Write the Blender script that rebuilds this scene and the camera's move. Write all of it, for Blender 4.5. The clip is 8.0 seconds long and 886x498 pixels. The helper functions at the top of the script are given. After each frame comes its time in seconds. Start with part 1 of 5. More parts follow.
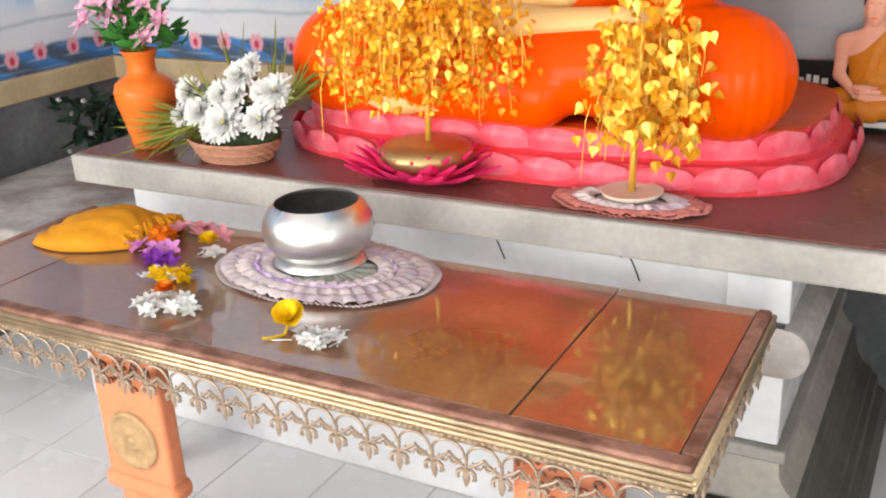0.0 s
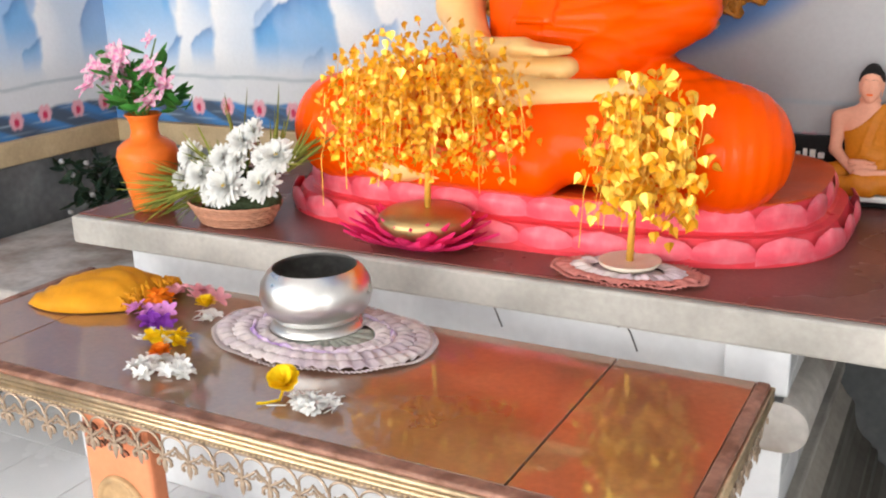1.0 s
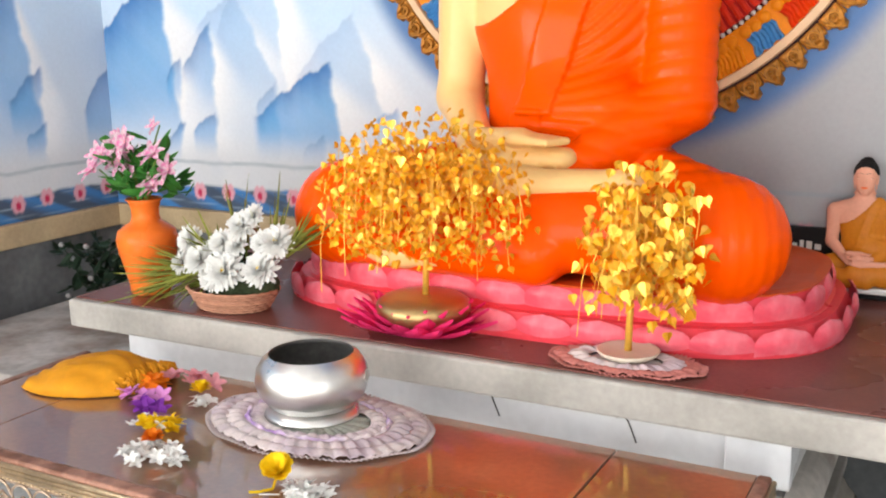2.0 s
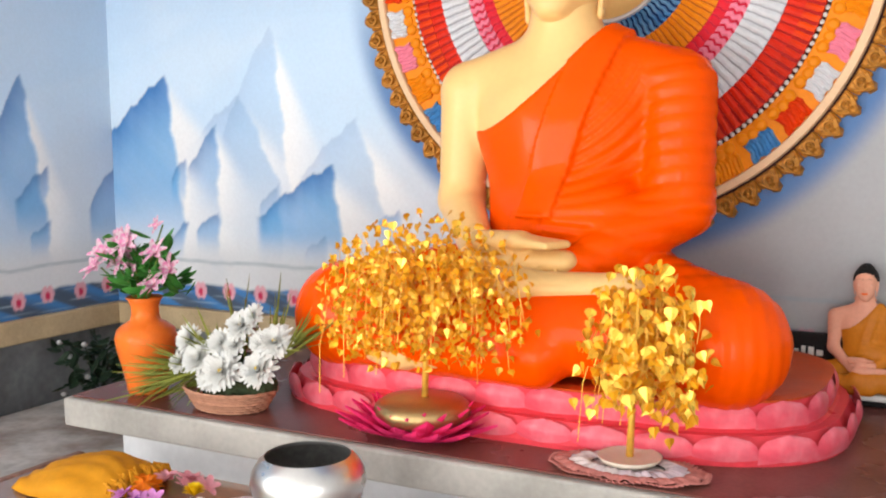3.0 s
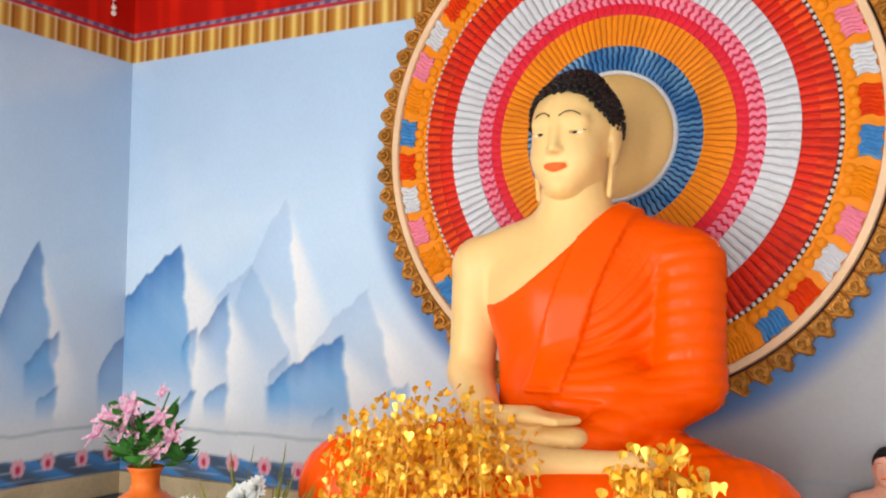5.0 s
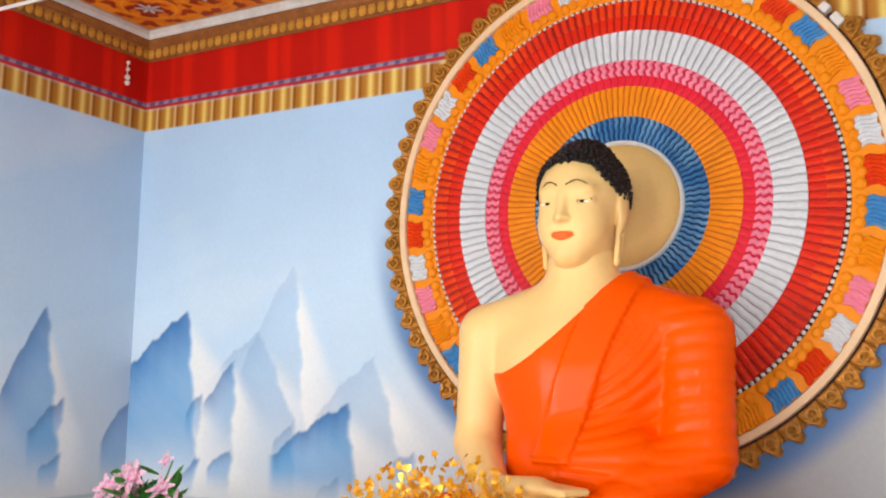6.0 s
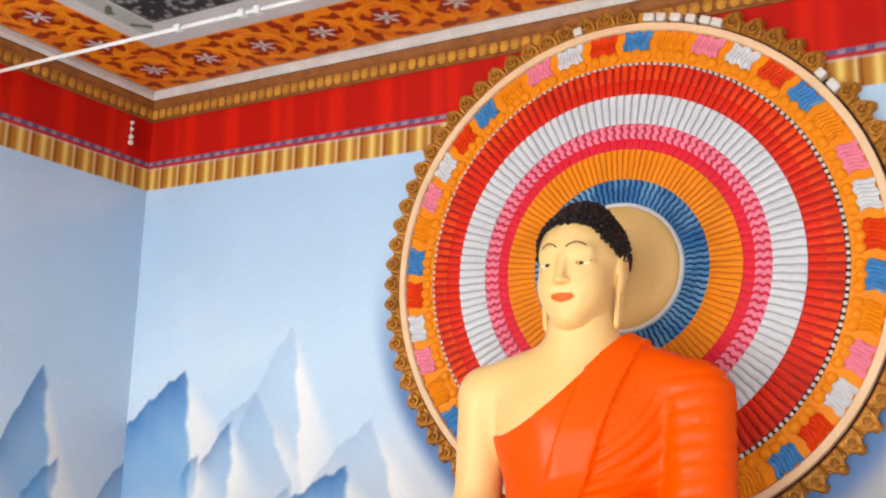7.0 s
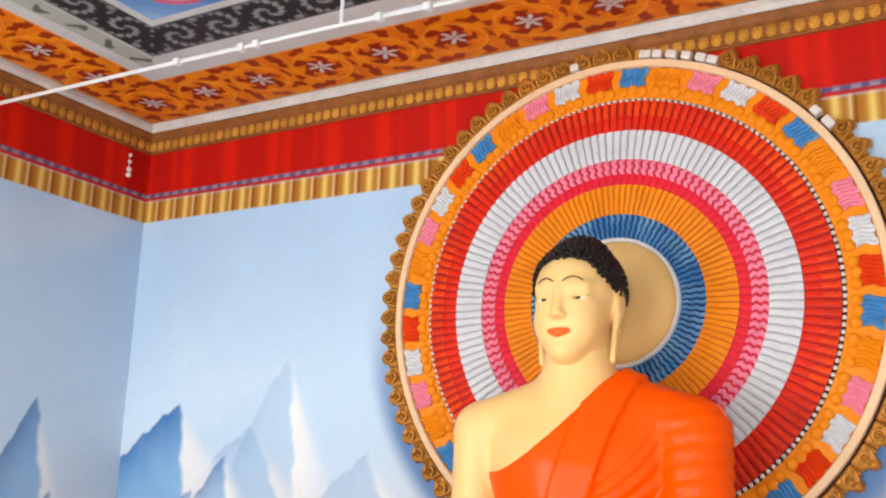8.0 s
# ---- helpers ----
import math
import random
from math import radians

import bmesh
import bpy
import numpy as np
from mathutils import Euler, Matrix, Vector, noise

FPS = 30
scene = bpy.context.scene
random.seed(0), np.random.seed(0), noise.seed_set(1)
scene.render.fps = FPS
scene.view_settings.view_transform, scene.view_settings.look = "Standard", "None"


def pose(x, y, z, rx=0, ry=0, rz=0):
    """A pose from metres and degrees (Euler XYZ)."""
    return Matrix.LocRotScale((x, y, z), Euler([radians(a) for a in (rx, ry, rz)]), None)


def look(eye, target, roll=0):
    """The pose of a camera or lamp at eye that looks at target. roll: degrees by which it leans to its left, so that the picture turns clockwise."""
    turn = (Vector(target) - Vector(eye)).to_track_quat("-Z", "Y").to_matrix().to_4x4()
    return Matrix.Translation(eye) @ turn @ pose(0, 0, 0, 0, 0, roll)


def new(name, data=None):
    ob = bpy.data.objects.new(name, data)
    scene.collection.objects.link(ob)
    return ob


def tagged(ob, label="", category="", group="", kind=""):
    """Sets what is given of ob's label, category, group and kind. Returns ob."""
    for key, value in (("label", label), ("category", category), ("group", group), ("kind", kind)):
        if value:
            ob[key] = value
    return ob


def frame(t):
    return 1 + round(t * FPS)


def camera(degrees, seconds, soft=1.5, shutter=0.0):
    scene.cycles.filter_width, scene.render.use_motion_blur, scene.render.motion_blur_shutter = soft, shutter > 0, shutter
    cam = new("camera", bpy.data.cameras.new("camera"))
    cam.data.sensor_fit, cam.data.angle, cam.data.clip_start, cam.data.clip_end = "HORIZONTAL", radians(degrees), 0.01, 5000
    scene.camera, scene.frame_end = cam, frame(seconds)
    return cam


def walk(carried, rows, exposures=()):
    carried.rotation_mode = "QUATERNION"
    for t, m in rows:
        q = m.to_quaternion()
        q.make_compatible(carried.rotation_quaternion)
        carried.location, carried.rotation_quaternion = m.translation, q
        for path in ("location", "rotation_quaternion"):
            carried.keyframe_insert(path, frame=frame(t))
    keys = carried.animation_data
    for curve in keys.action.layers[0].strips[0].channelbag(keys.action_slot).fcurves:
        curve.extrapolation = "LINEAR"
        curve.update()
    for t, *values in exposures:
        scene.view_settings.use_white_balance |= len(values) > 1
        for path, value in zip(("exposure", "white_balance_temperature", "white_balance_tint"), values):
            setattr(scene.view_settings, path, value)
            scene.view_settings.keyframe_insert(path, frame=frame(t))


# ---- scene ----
cam = camera(48.5, 8.0, soft=2.1)
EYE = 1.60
ROWS = [
    (0.0, 68.96, 2.66, 28.18), (0.5, 70.77, 2.22, 28.27), (1.0, 72.86, 1.75, 28.37), (1.5, 75.26, 1.41, 28.40),
    (3.0, 83.86, 0.53, 28.53), (3.5, 86.86, 0.22, 28.61), (4.0, 89.50, -0.14, 28.71), (4.5, 91.80, -0.41, 28.89),
    (6.0, 97.84, -0.91, 29.52), (6.5, 99.79, -1.15, 29.52), (7.0, 101.38, -1.32, 29.44), (7.5, 102.53, -1.48, 29.31),
    (8.0, 103.36, -1.58, 29.18),
]
walk(cam, [(t, pose(0, 0, EYE, rx, ry, rz)) for t, rx, ry, rz in ROWS],
     exposures=[(0.0, 0.38), (1.5, 0.33), (3.0, 0.20), (4.0, 0.02), (6.0, 0.06), (8.0, 0.12)])

# ---- light: daylight through the doorway behind and the window on the right, with added lamps
world = bpy.data.worlds.new("world")
scene.world = world
world.use_nodes = True
wn = world.node_tree
sky = wn.nodes.new("ShaderNodeTexSky")
sky.sky_type, sky.sun_disc = "NISHITA", False
sky.sun_elevation, sky.sun_rotation = radians(50), radians(120)
wn.links.new(sky.outputs[0], wn.nodes["Background"].inputs[0])
wn.nodes["Background"].inputs[1].default_value = 0.15

sun = new("sun", bpy.data.lights.new("sun", "SUN"))
sun.data.energy, sun.data.angle, sun.data.color = 3.0, radians(0.6), (1.0, 0.95, 0.88)
sun.matrix_world = look((6, -5, 8), (0, 0, 0))


def area_lamp(name, at, to, w, h, power, colour):
    lamp = new(name, bpy.data.lights.new(name, "AREA"))
    lamp.data.shape, lamp.data.size, lamp.data.size_y = "RECTANGLE", w, h
    lamp.data.energy, lamp.data.color = power, colour
    lamp.matrix_world = look(at, to)
    return lamp


area_lamp("daylight_door", (-1.75, -2.58, 1.25), (-1.6, 0, 1.3), 2.6, 2.2, 92, (1.0, 0.965, 0.90))
# slim lamp added for narrow highlights on the robe, behind an assumed slot
area_lamp("daylight_side_door", (0.55, -2.58, 1.25), (-0.4, 0, 1.3), 0.22, 2.2, 56, (1.0, 0.965, 0.90))
area_lamp("daylight_east", (2.28, -1.1, 1.55), (-1.5, 0.2, 1.4), 1.3, 1.5, 24, (1.0, 0.965, 0.90))
# fill lamp added to brighten the left side; its window is assumed
area_lamp("daylight_west", (-3.30, -0.9, 1.65), (-1.3, 3.0, 1.9), 1.3, 1.4, 58, (1.0, 0.965, 0.90))
# ---- small tools
def part(name, bm, material, parent=None, label="", smooth=False):
    me = bpy.data.meshes.new(name)
    bm.normal_update()
    bm.to_mesh(me)
    bm.free()
    for m in (material if isinstance(material, (list, tuple)) else [material]):
        me.materials.append(m)
    if smooth:
        for poly in me.polygons:
            poly.use_smooth = True
    ob = new(name, me)
    if parent:
        ob.parent = parent
    if label:
        ob["label"] = label
    return ob


def thing(name, x, y, z, label, category, rz=0, group="", kind=""):
    ob = new(name)
    ob.empty_display_size = 0.05
    ob.matrix_world = pose(x, y, z, 0, 0, rz)
    return tagged(ob, label, category, group, kind)


def box(bm, x0, x1, y0, y1, z0, z1, bevel=0.0, seg=2):
    m = Matrix.Translation(((x0 + x1) / 2, (y0 + y1) / 2, (z0 + z1) / 2)) @ Matrix.Diagonal((x1 - x0, y1 - y0, z1 - z0, 1))
    r = bmesh.ops.create_cube(bm, size=1, matrix=m)
    if bevel:
        edges = list({e for v in r["verts"] for e in v.link_edges})
        bmesh.ops.bevel(bm, geom=edges, offset=bevel, segments=seg, affect="EDGES", profile=0.5)
    return bm


def boxed(x0, x1, y0, y1, z0, z1, bevel=0.0, seg=2):
    return box(bmesh.new(), x0, x1, y0, y1, z0, z1, bevel, seg)


def lathe(bm, profile, n=32, m=Matrix(), closed=True):
    rings = []
    for r, z in profile:
        if r < 1e-6:
            rings.append([bm.verts.new(m @ Vector((0, 0, z)))])
        else:
            rings.append([bm.verts.new(m @ Vector((r * math.cos(2 * math.pi * i / n), r * math.sin(2 * math.pi * i / n), z))) for i in range(n)])
    for a, b in zip(rings, rings[1:]):
        for i in range(n):
            j = (i + 1) % n
            if len(a) == 1 and len(b) == 1:
                continue
            if len(a) == 1:
                bm.faces.new((a[0], b[j], b[i]))
            elif len(b) == 1:
                bm.faces.new((a[i], a[j], b[0]))
            else:
                bm.faces.new((a[i], a[j], b[j], b[i]))
    return bm


def tube(bm, pts, radius, n=6):
    """A round rod along points; radius is a number or one for each point."""
    pts = [Vector(p) for p in pts]
    rad = radius if isinstance(radius, (list, tuple)) else [radius] * len(pts)
    rings = []
    for i, p in enumerate(pts):
        d = (pts[min(i + 1, len(pts) - 1)] - pts[max(i - 1, 0)]).normalized()
        a = d.orthogonal().normalized() if i == 0 else (a - d * a.dot(d)).normalized()
        b = d.cross(a)
        rings.append([bm.verts.new(p + rad[i] * (math.cos(2 * math.pi * k / n) * a + math.sin(2 * math.pi * k / n) * b)) for k in range(n)])
    for r, s in zip(rings, rings[1:]):
        for k in range(n):
            bm.faces.new((r[k], r[(k + 1) % n], s[(k + 1) % n], s[k]))
    bm.faces.new(rings[0][::-1])
    bm.faces.new(rings[-1])
    return bm


def sheet(bm, rows, flip=False):
    """A skin over rows of points."""
    vs = [[bm.verts.new(p) for p in r] for r in rows]
    for a, b in zip(vs, vs[1:]):
        for i in range(len(a) - 1):
            q = (a[i], a[i + 1], b[i + 1], b[i])
            bm.faces.new(q[::-1] if flip else q)
    return bm


def link_mesh(name, verts, faces, materials, parent=None, index=None, smooth=True):
    me = bpy.data.meshes.new(name)
    me.from_pydata(verts, [], faces)
    for m in materials:
        me.materials.append(m)
    if index is not None:
        me.polygons.foreach_set("material_index", np.asarray(index, dtype=np.int32))
    me.polygons.foreach_set("use_smooth", np.full(len(me.polygons), smooth))
    me.update()
    ob = new(name, me)
    if parent:
        ob.parent = parent
    return ob


# ---- materials
def surface(name, colour, rough=0.5, metal=0.0, var=0.12, scale=6.0, fine=80.0, bump=0.15, dist=0.002, second=None, stain=0.0, coat=0.0,
            per_piece=0.0, attribute="", rough_var=0.12, island=0.0, sheen=0.0, transl=0.0, spec=0.15, coat_ior=1.5, coat_rough=0.08):
    """A painted, stone, cloth or metal surface: colour at two scales, uneven gloss and fine relief."""
    m = bpy.data.materials.new(name)
    m.use_nodes = True
    nt = m.node_tree
    p = nt.nodes["Principled BSDF"]
    co = nt.nodes.new("ShaderNodeTexCoord")

    def noise_node(s, detail):
        n = nt.nodes.new("ShaderNodeTexNoise")
        n.inputs["Scale"].default_value, n.inputs["Detail"].default_value = s, detail
        nt.links.new(co.outputs["Object"], n.inputs["Vector"])
        return n.outputs["Fac"]

    def mixed(a, b, fac, mode="MIX"):
        x = nt.nodes.new("ShaderNodeMix")
        x.data_type, x.blend_type = "RGBA", mode
        for sock, v in ((x.inputs[6], a), (x.inputs[7], b), (x.inputs[0], fac)):
            if isinstance(v, (int, float)):
                sock.default_value = v
            elif isinstance(v, tuple):
                sock.default_value = (*v, 1)[:4]
            else:
                nt.links.new(v, sock)
        return x.outputs[2]

    def ranged(v, lo, hi, a, b):
        r = nt.nodes.new("ShaderNodeMapRange")
        for i, k in zip((1, 2, 3, 4), (lo, hi, a, b)):
            r.inputs[i].default_value = k
        nt.links.new(v, r.inputs[0])
        return r.outputs[0]

    big, small = noise_node(scale, 4), noise_node(fine, 6)
    if attribute:
        at = nt.nodes.new("ShaderNodeAttribute")
        at.attribute_name = attribute
        base = at.outputs["Color"]
    else:
        base = tuple(colour)
    if second:
        base = mixed(base, tuple(second), ranged(big, 0.42, 0.62, 0, 1))
    grey = nt.nodes.new("ShaderNodeCombineColor")
    v = ranged(noise_node(scale * 1.7, 5), 0.25, 0.75, 1 - var, 1 + var * 0.4)
    w = ranged(small, 0.25, 0.75, 1 - var * 0.6, 1 + var * 0.3)
    mul = nt.nodes.new("ShaderNodeMath")
    mul.operation = "MULTIPLY"
    nt.links.new(v, mul.inputs[0])
    nt.links.new(w, mul.inputs[1])
    out = mul.outputs[0]
    for amount, node, socket in ((per_piece, "ShaderNodeObjectInfo", "Random"), (island, "ShaderNodeNewGeometry", "Random Per Island")):
        if amount:
            info = nt.nodes.new(node)
            m2 = nt.nodes.new("ShaderNodeMath")
            m2.operation = "MULTIPLY"
            nt.links.new(out, m2.inputs[0])
            nt.links.new(ranged(info.outputs[socket], 0, 1, 1 - amount, 1 + amount * 0.5), m2.inputs[1])
            out = m2.outputs[0]
    for i in range(3):
        nt.links.new(out, grey.inputs[i])
    base = mixed(base, grey.outputs[0], 1.0, "MULTIPLY")
    if stain:
        base = mixed(base, tuple(c * 0.35 for c in colour), ranged(noise_node(scale * 0.6, 8), 0.56, 0.75, 0, stain))
    nt.links.new(base, p.inputs["Base Color"])
    nt.links.new(ranged(big, 0.3, 0.7, max(0.02, rough - rough_var * rough), min(1, rough + rough_var)), p.inputs["Roughness"])
    p.inputs["Metallic"].default_value = metal
    p.inputs["Specular IOR Level"].default_value = spec
    p.inputs["Coat Weight"].default_value = coat
    p.inputs["Coat Roughness"].default_value = coat_rough
    p.inputs["Coat IOR"].default_value = coat_ior
    p.inputs["Sheen Weight"].default_value = sheen
    if bump:
        b = nt.nodes.new("ShaderNodeBump")
        b.inputs["Strength"].default_value, b.inputs["Distance"].default_value = bump, dist
        nt.links.new(small, b.inputs["Height"])
        nt.links.new(b.outputs[0], p.inputs["Normal"])
    if transl:
        t = nt.nodes.new("ShaderNodeBsdfTranslucent")
        nt.links.new(base, t.inputs[0])
        mx = nt.nodes.new("ShaderNodeMixShader")
        mx.inputs[0].default_value = transl
        nt.links.new(p.outputs[0], mx.inputs[1])
        nt.links.new(t.outputs[0], mx.inputs[2])
        nt.links.new(mx.outputs[0], nt.nodes["Material Output"].inputs[0])
    return m


M = {}
M["plaster"] = surface("painted_plaster", (0.75, 0.76, 0.76), 0.6, var=0.08, scale=1.2, fine=60, bump=0.12, stain=0.15)
M["mural"] = surface("mural_paint", (0.7, 0.75, 0.8), 0.42, var=0.07, scale=1.4, fine=70, bump=0.1, attribute="paint")
M["ceiling_paint"] = surface("ceiling_paint", (0.7, 0.7, 0.7), 0.5, var=0.14, scale=3, fine=60, bump=0.1, attribute="paint")
M["dado"] = surface("grey_dado", (0.10, 0.105, 0.11), 0.45, var=0.3, scale=2.5, fine=40, bump=0.25, second=(0.19, 0.195, 0.20), stain=0.3)
M["tan"] = surface("tan_ledge", (0.50, 0.38, 0.23), 0.5, var=0.2, scale=4, bump=0.15, stain=0.2)
M["tile"] = surface("white_floor_tile", (0.74, 0.74, 0.75), 0.22, var=0.05, scale=3, fine=120, bump=0.03, per_piece=0.05, stain=0.1)
M["grout"] = surface("floor_grout", (0.32, 0.31, 0.30), 0.9, var=0.2, scale=8)
M["slab_top"] = surface("maroon_stone_top", (0.19, 0.072, 0.06), 0.22, var=0.25, scale=3, fine=90, bump=0.04, stain=0.25)
M["concrete"] = surface("smooth_grey_cement", (0.44, 0.415, 0.385), 0.55, var=0.2, scale=4, fine=60, bump=0.3, second=(0.35, 0.33, 0.305), stain=0.4)
M["marble"] = surface("white_marble", (0.72, 0.73, 0.75), 0.25, var=0.1, scale=3, fine=40, bump=0.03, second=(0.6, 0.61, 0.64))
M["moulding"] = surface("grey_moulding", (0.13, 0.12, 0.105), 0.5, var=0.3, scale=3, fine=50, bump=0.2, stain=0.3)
M["dark_wood"] = surface("dark_wood", (0.035, 0.03, 0.028), 0.4, var=0.3, scale=5, bump=0.2)
M["table_top"] = surface("polished_wood_under_glass", (0.22, 0.098, 0.050), 0.30, var=0.3, scale=3, fine=70, bump=0.0, stain=0.2, second=(0.26, 0.125, 0.065), coat=1.0, spec=0.4, coat_ior=1.9, coat_rough=0.05)
M["table_edge"] = surface("worn_pink_wood", (0.36, 0.19, 0.14), 0.45, var=0.35, scale=16, fine=90, bump=0.35, second=(0.20, 0.095, 0.065), stain=0.6)
M["brass_strip"] = surface("worn_brass_strip", (0.62, 0.47, 0.30), 0.32, metal=0.85, var=0.3, scale=14, fine=120, bump=0.25)
M["fringe"] = surface("painted_fretwork", (0.36, 0.27, 0.20), 0.4, metal=0.4, var=0.35, scale=14, fine=100, bump=0.3)
M["terracotta"] = surface("terracotta_paint", (0.62, 0.22, 0.11), 0.5, var=0.15, scale=6, fine=60, bump=0.2, stain=0.15)
M["gold_paint"] = surface("dull_gold_paint", (0.42, 0.27, 0.14), 0.5, metal=0.2, var=0.25, scale=20, bump=0.3)
M["robe"] = surface("orange_gloss_paint", (0.94, 0.088, 0.0), 0.13, var=0.06, scale=3, fine=50, bump=0.02, coat=0.0, spec=0.11)
M["skin"] = surface("cream_gloss_paint", (0.86, 0.56, 0.22), 0.28, var=0.05, scale=3, fine=60, bump=0.03, coat=0.0, spec=0.3)
M["hair"] = surface("black_gloss_paint", (0.015, 0.014, 0.014), 0.3, var=0.2, scale=10, bump=0.1)
M["lips"] = surface("red_lip_paint", (0.80, 0.14, 0.025), 0.3, var=0.05)
M["eye_white"] = surface("eye_white_paint", (0.85, 0.8, 0.7), 0.3, var=0.03)
M["pink_petal"] = surface("pink_petal_paint", (0.84, 0.10, 0.15), 0.28, var=0.12, scale=9, fine=60, bump=0.08, second=(0.90, 0.28, 0.34), coat=0.1, per_piece=0.12)
M["pink_base"] = surface("deep_pink_paint", (0.78, 0.06, 0.085), 0.3, var=0.15, scale=7, fine=60, bump=0.08)
M["orange_top"] = surface("red_orange_paint", (0.62, 0.09, 0.015), 0.3, var=0.15, scale=5, bump=0.06)
# ---- the room
WX, NY, EX, SY, CZ = -3.22, 3.0, 2.2, -2.5, 3.12


def smooth_step(a, b, x):
    t = np.clip((x - a) / (b - a), 0, 1)
    return t * t * (3 - 2 * t)


def painted(name, origin, du, dv, w, h, step, colour_of, material, parent=None):
    """A painted plane: a fine grid whose points carry the colour that colour_of(u, v) gives."""
    nu, nv = max(2, int(round(w / step)) + 1), max(2, int(round(h / step)) + 1)
    u, v = np.meshgrid(np.linspace(0, w, nu), np.linspace(0, h, nv))
    u, v = u.ravel(), v.ravel()
    pts = np.array(origin) + u[:, None] * np.array(du) + v[:, None] * np.array(dv)
    i = np.arange(nu * nv).reshape(nv, nu)
    faces = np.stack([i[:-1, :-1], i[:-1, 1:], i[1:, 1:], i[1:, :-1]], -1).reshape(-1, 4)
    ob = link_mesh(name, pts.tolist(), faces.tolist(), [material], parent, smooth=False)
    rgb = np.clip(colour_of(u, v), 0, 1)
    layer = ob.data.color_attributes.new("paint", "FLOAT_COLOR", "POINT")
    layer.data.foreach_set("color", np.column_stack([rgb, np.ones(len(u))]).astype(np.float32).ravel())
    return ob


def wobble(x, seed, octaves=4, size=1.0):
    """A smooth uneven line through x."""
    r = np.random.RandomState(seed)
    out = np.zeros_like(x)
    for k in range(octaves):
        f = 2.0 ** k / size
        out += np.sin(2 * np.pi * f * x * r.uniform(0.8, 1.2) + r.uniform(0, 6.28)) / 2 ** k
    return out * 0.5


def blend(a, b, f):
    return a * (1 - f[:, None]) + np.array(b) * f[:, None]


def snow_mountains(u, v, peaks, behind=0.0):
    """Pale sky over blue and white peaks; v is the height over the floor."""
    top, low = np.array((0.44, 0.62, 0.84)), np.array((0.55, 0.71, 0.88))
    c = top + (low - top) * smooth_step(2.7, 1.8, v)[:, None]
    cloud = smooth_step(0.1, 0.9, wobble(u + 0.5 * v, 5, size=2.1) + wobble(v * 1.3 - u * 0.4, 9, size=1.1))
    c = blend(c, (0.68, 0.79, 0.90), cloud * 0.35)
    c = blend(c, (0.64, 0.67, 0.72), 0.75 * smooth_step(1.78 + 0.10 * wobble(u, 15, 3, 0.8), 1.40, v))
    for px, pz, span, foot, drift, blue, seed in peaks:
        d = u - px
        rag = wobble(v, seed, 5, 0.22) * 0.014
        edge = d + rag - drift * (pz - v)
        hang = np.clip(-d / span, 0, 1)
        ridge = pz - (pz - foot) * (0.70 * hang + 0.30 * hang ** 2) + wobble(u, seed + 1, 4, 0.12) * 0.014 * np.clip(hang * 6, 0, 1)
        deep = np.clip(ridge - v, 0, None)
        tall = pz - foot
        # the snowy face to the right of the ridge
        wide = max(0.55 * span, 0.10)
        slope = pz - v - 1.15 * np.clip(d, 0, None) * tall / wide * 0.55
        white = smooth_step(-0.004, 0.012, edge) * np.exp(-(np.clip(d - drift * (pz - v), 0, None) / wide) ** 2) * smooth_step(0.0, 0.13, slope) * smooth_step(foot - 0.45, foot, v)
        c = blend(c, (0.86, 0.86, 0.87), 0.92 * white)
        side = smooth_step(-0.008, 0.016, -edge)
        inside = smooth_step(-0.004, 0.010, ridge - v) * side * smooth_step(1.05, 0.92, -d / span)
        low = smooth_step(foot - 1.0 * tall - 0.04, foot - 0.20 * tall, v)
        brush = 0.05 * wobble(u * 0.9 + v * 1.1, seed + 5, 4, 0.3)
        a = np.clip(inside * blue * (0.70 + brush + 0.26 * np.exp(-deep / (0.4 * tall))) * low, 0, 1)
        tint = blend(np.tile((0.035, 0.17, 0.46), (len(u), 1)), (0.12, 0.37, 0.70), smooth_step(0.0, 0.9 * tall, deep + 0.25 * np.abs(d) + 0.04 * brush))
        crest = np.exp(-deep / 0.012) * smooth_step(0.05, 0.12, tall)
        tint = blend(tint, (0.05, 0.12, 0.27), 0.55 * crest)
        c = c * (1 - a[:, None]) + tint * a[:, None]
    # grey paint right of the statue, deepened to carry the dimmer light there
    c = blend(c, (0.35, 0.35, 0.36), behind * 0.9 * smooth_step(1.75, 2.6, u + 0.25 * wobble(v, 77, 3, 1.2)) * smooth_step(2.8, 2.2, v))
    mist = smooth_step(1.28, 1.12, v)
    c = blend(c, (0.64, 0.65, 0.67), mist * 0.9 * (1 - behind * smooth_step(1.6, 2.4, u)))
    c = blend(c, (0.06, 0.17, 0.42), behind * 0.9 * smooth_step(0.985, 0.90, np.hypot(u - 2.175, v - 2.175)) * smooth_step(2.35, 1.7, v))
    water = smooth_step(0.006, 0.0, np.abs(v - 1.135 - 0.006 * wobble(u, 3, 4, 0.5)) - 0.004)
    c = blend(c, (0.30, 0.37, 0.42), water * 0.6)
    return c


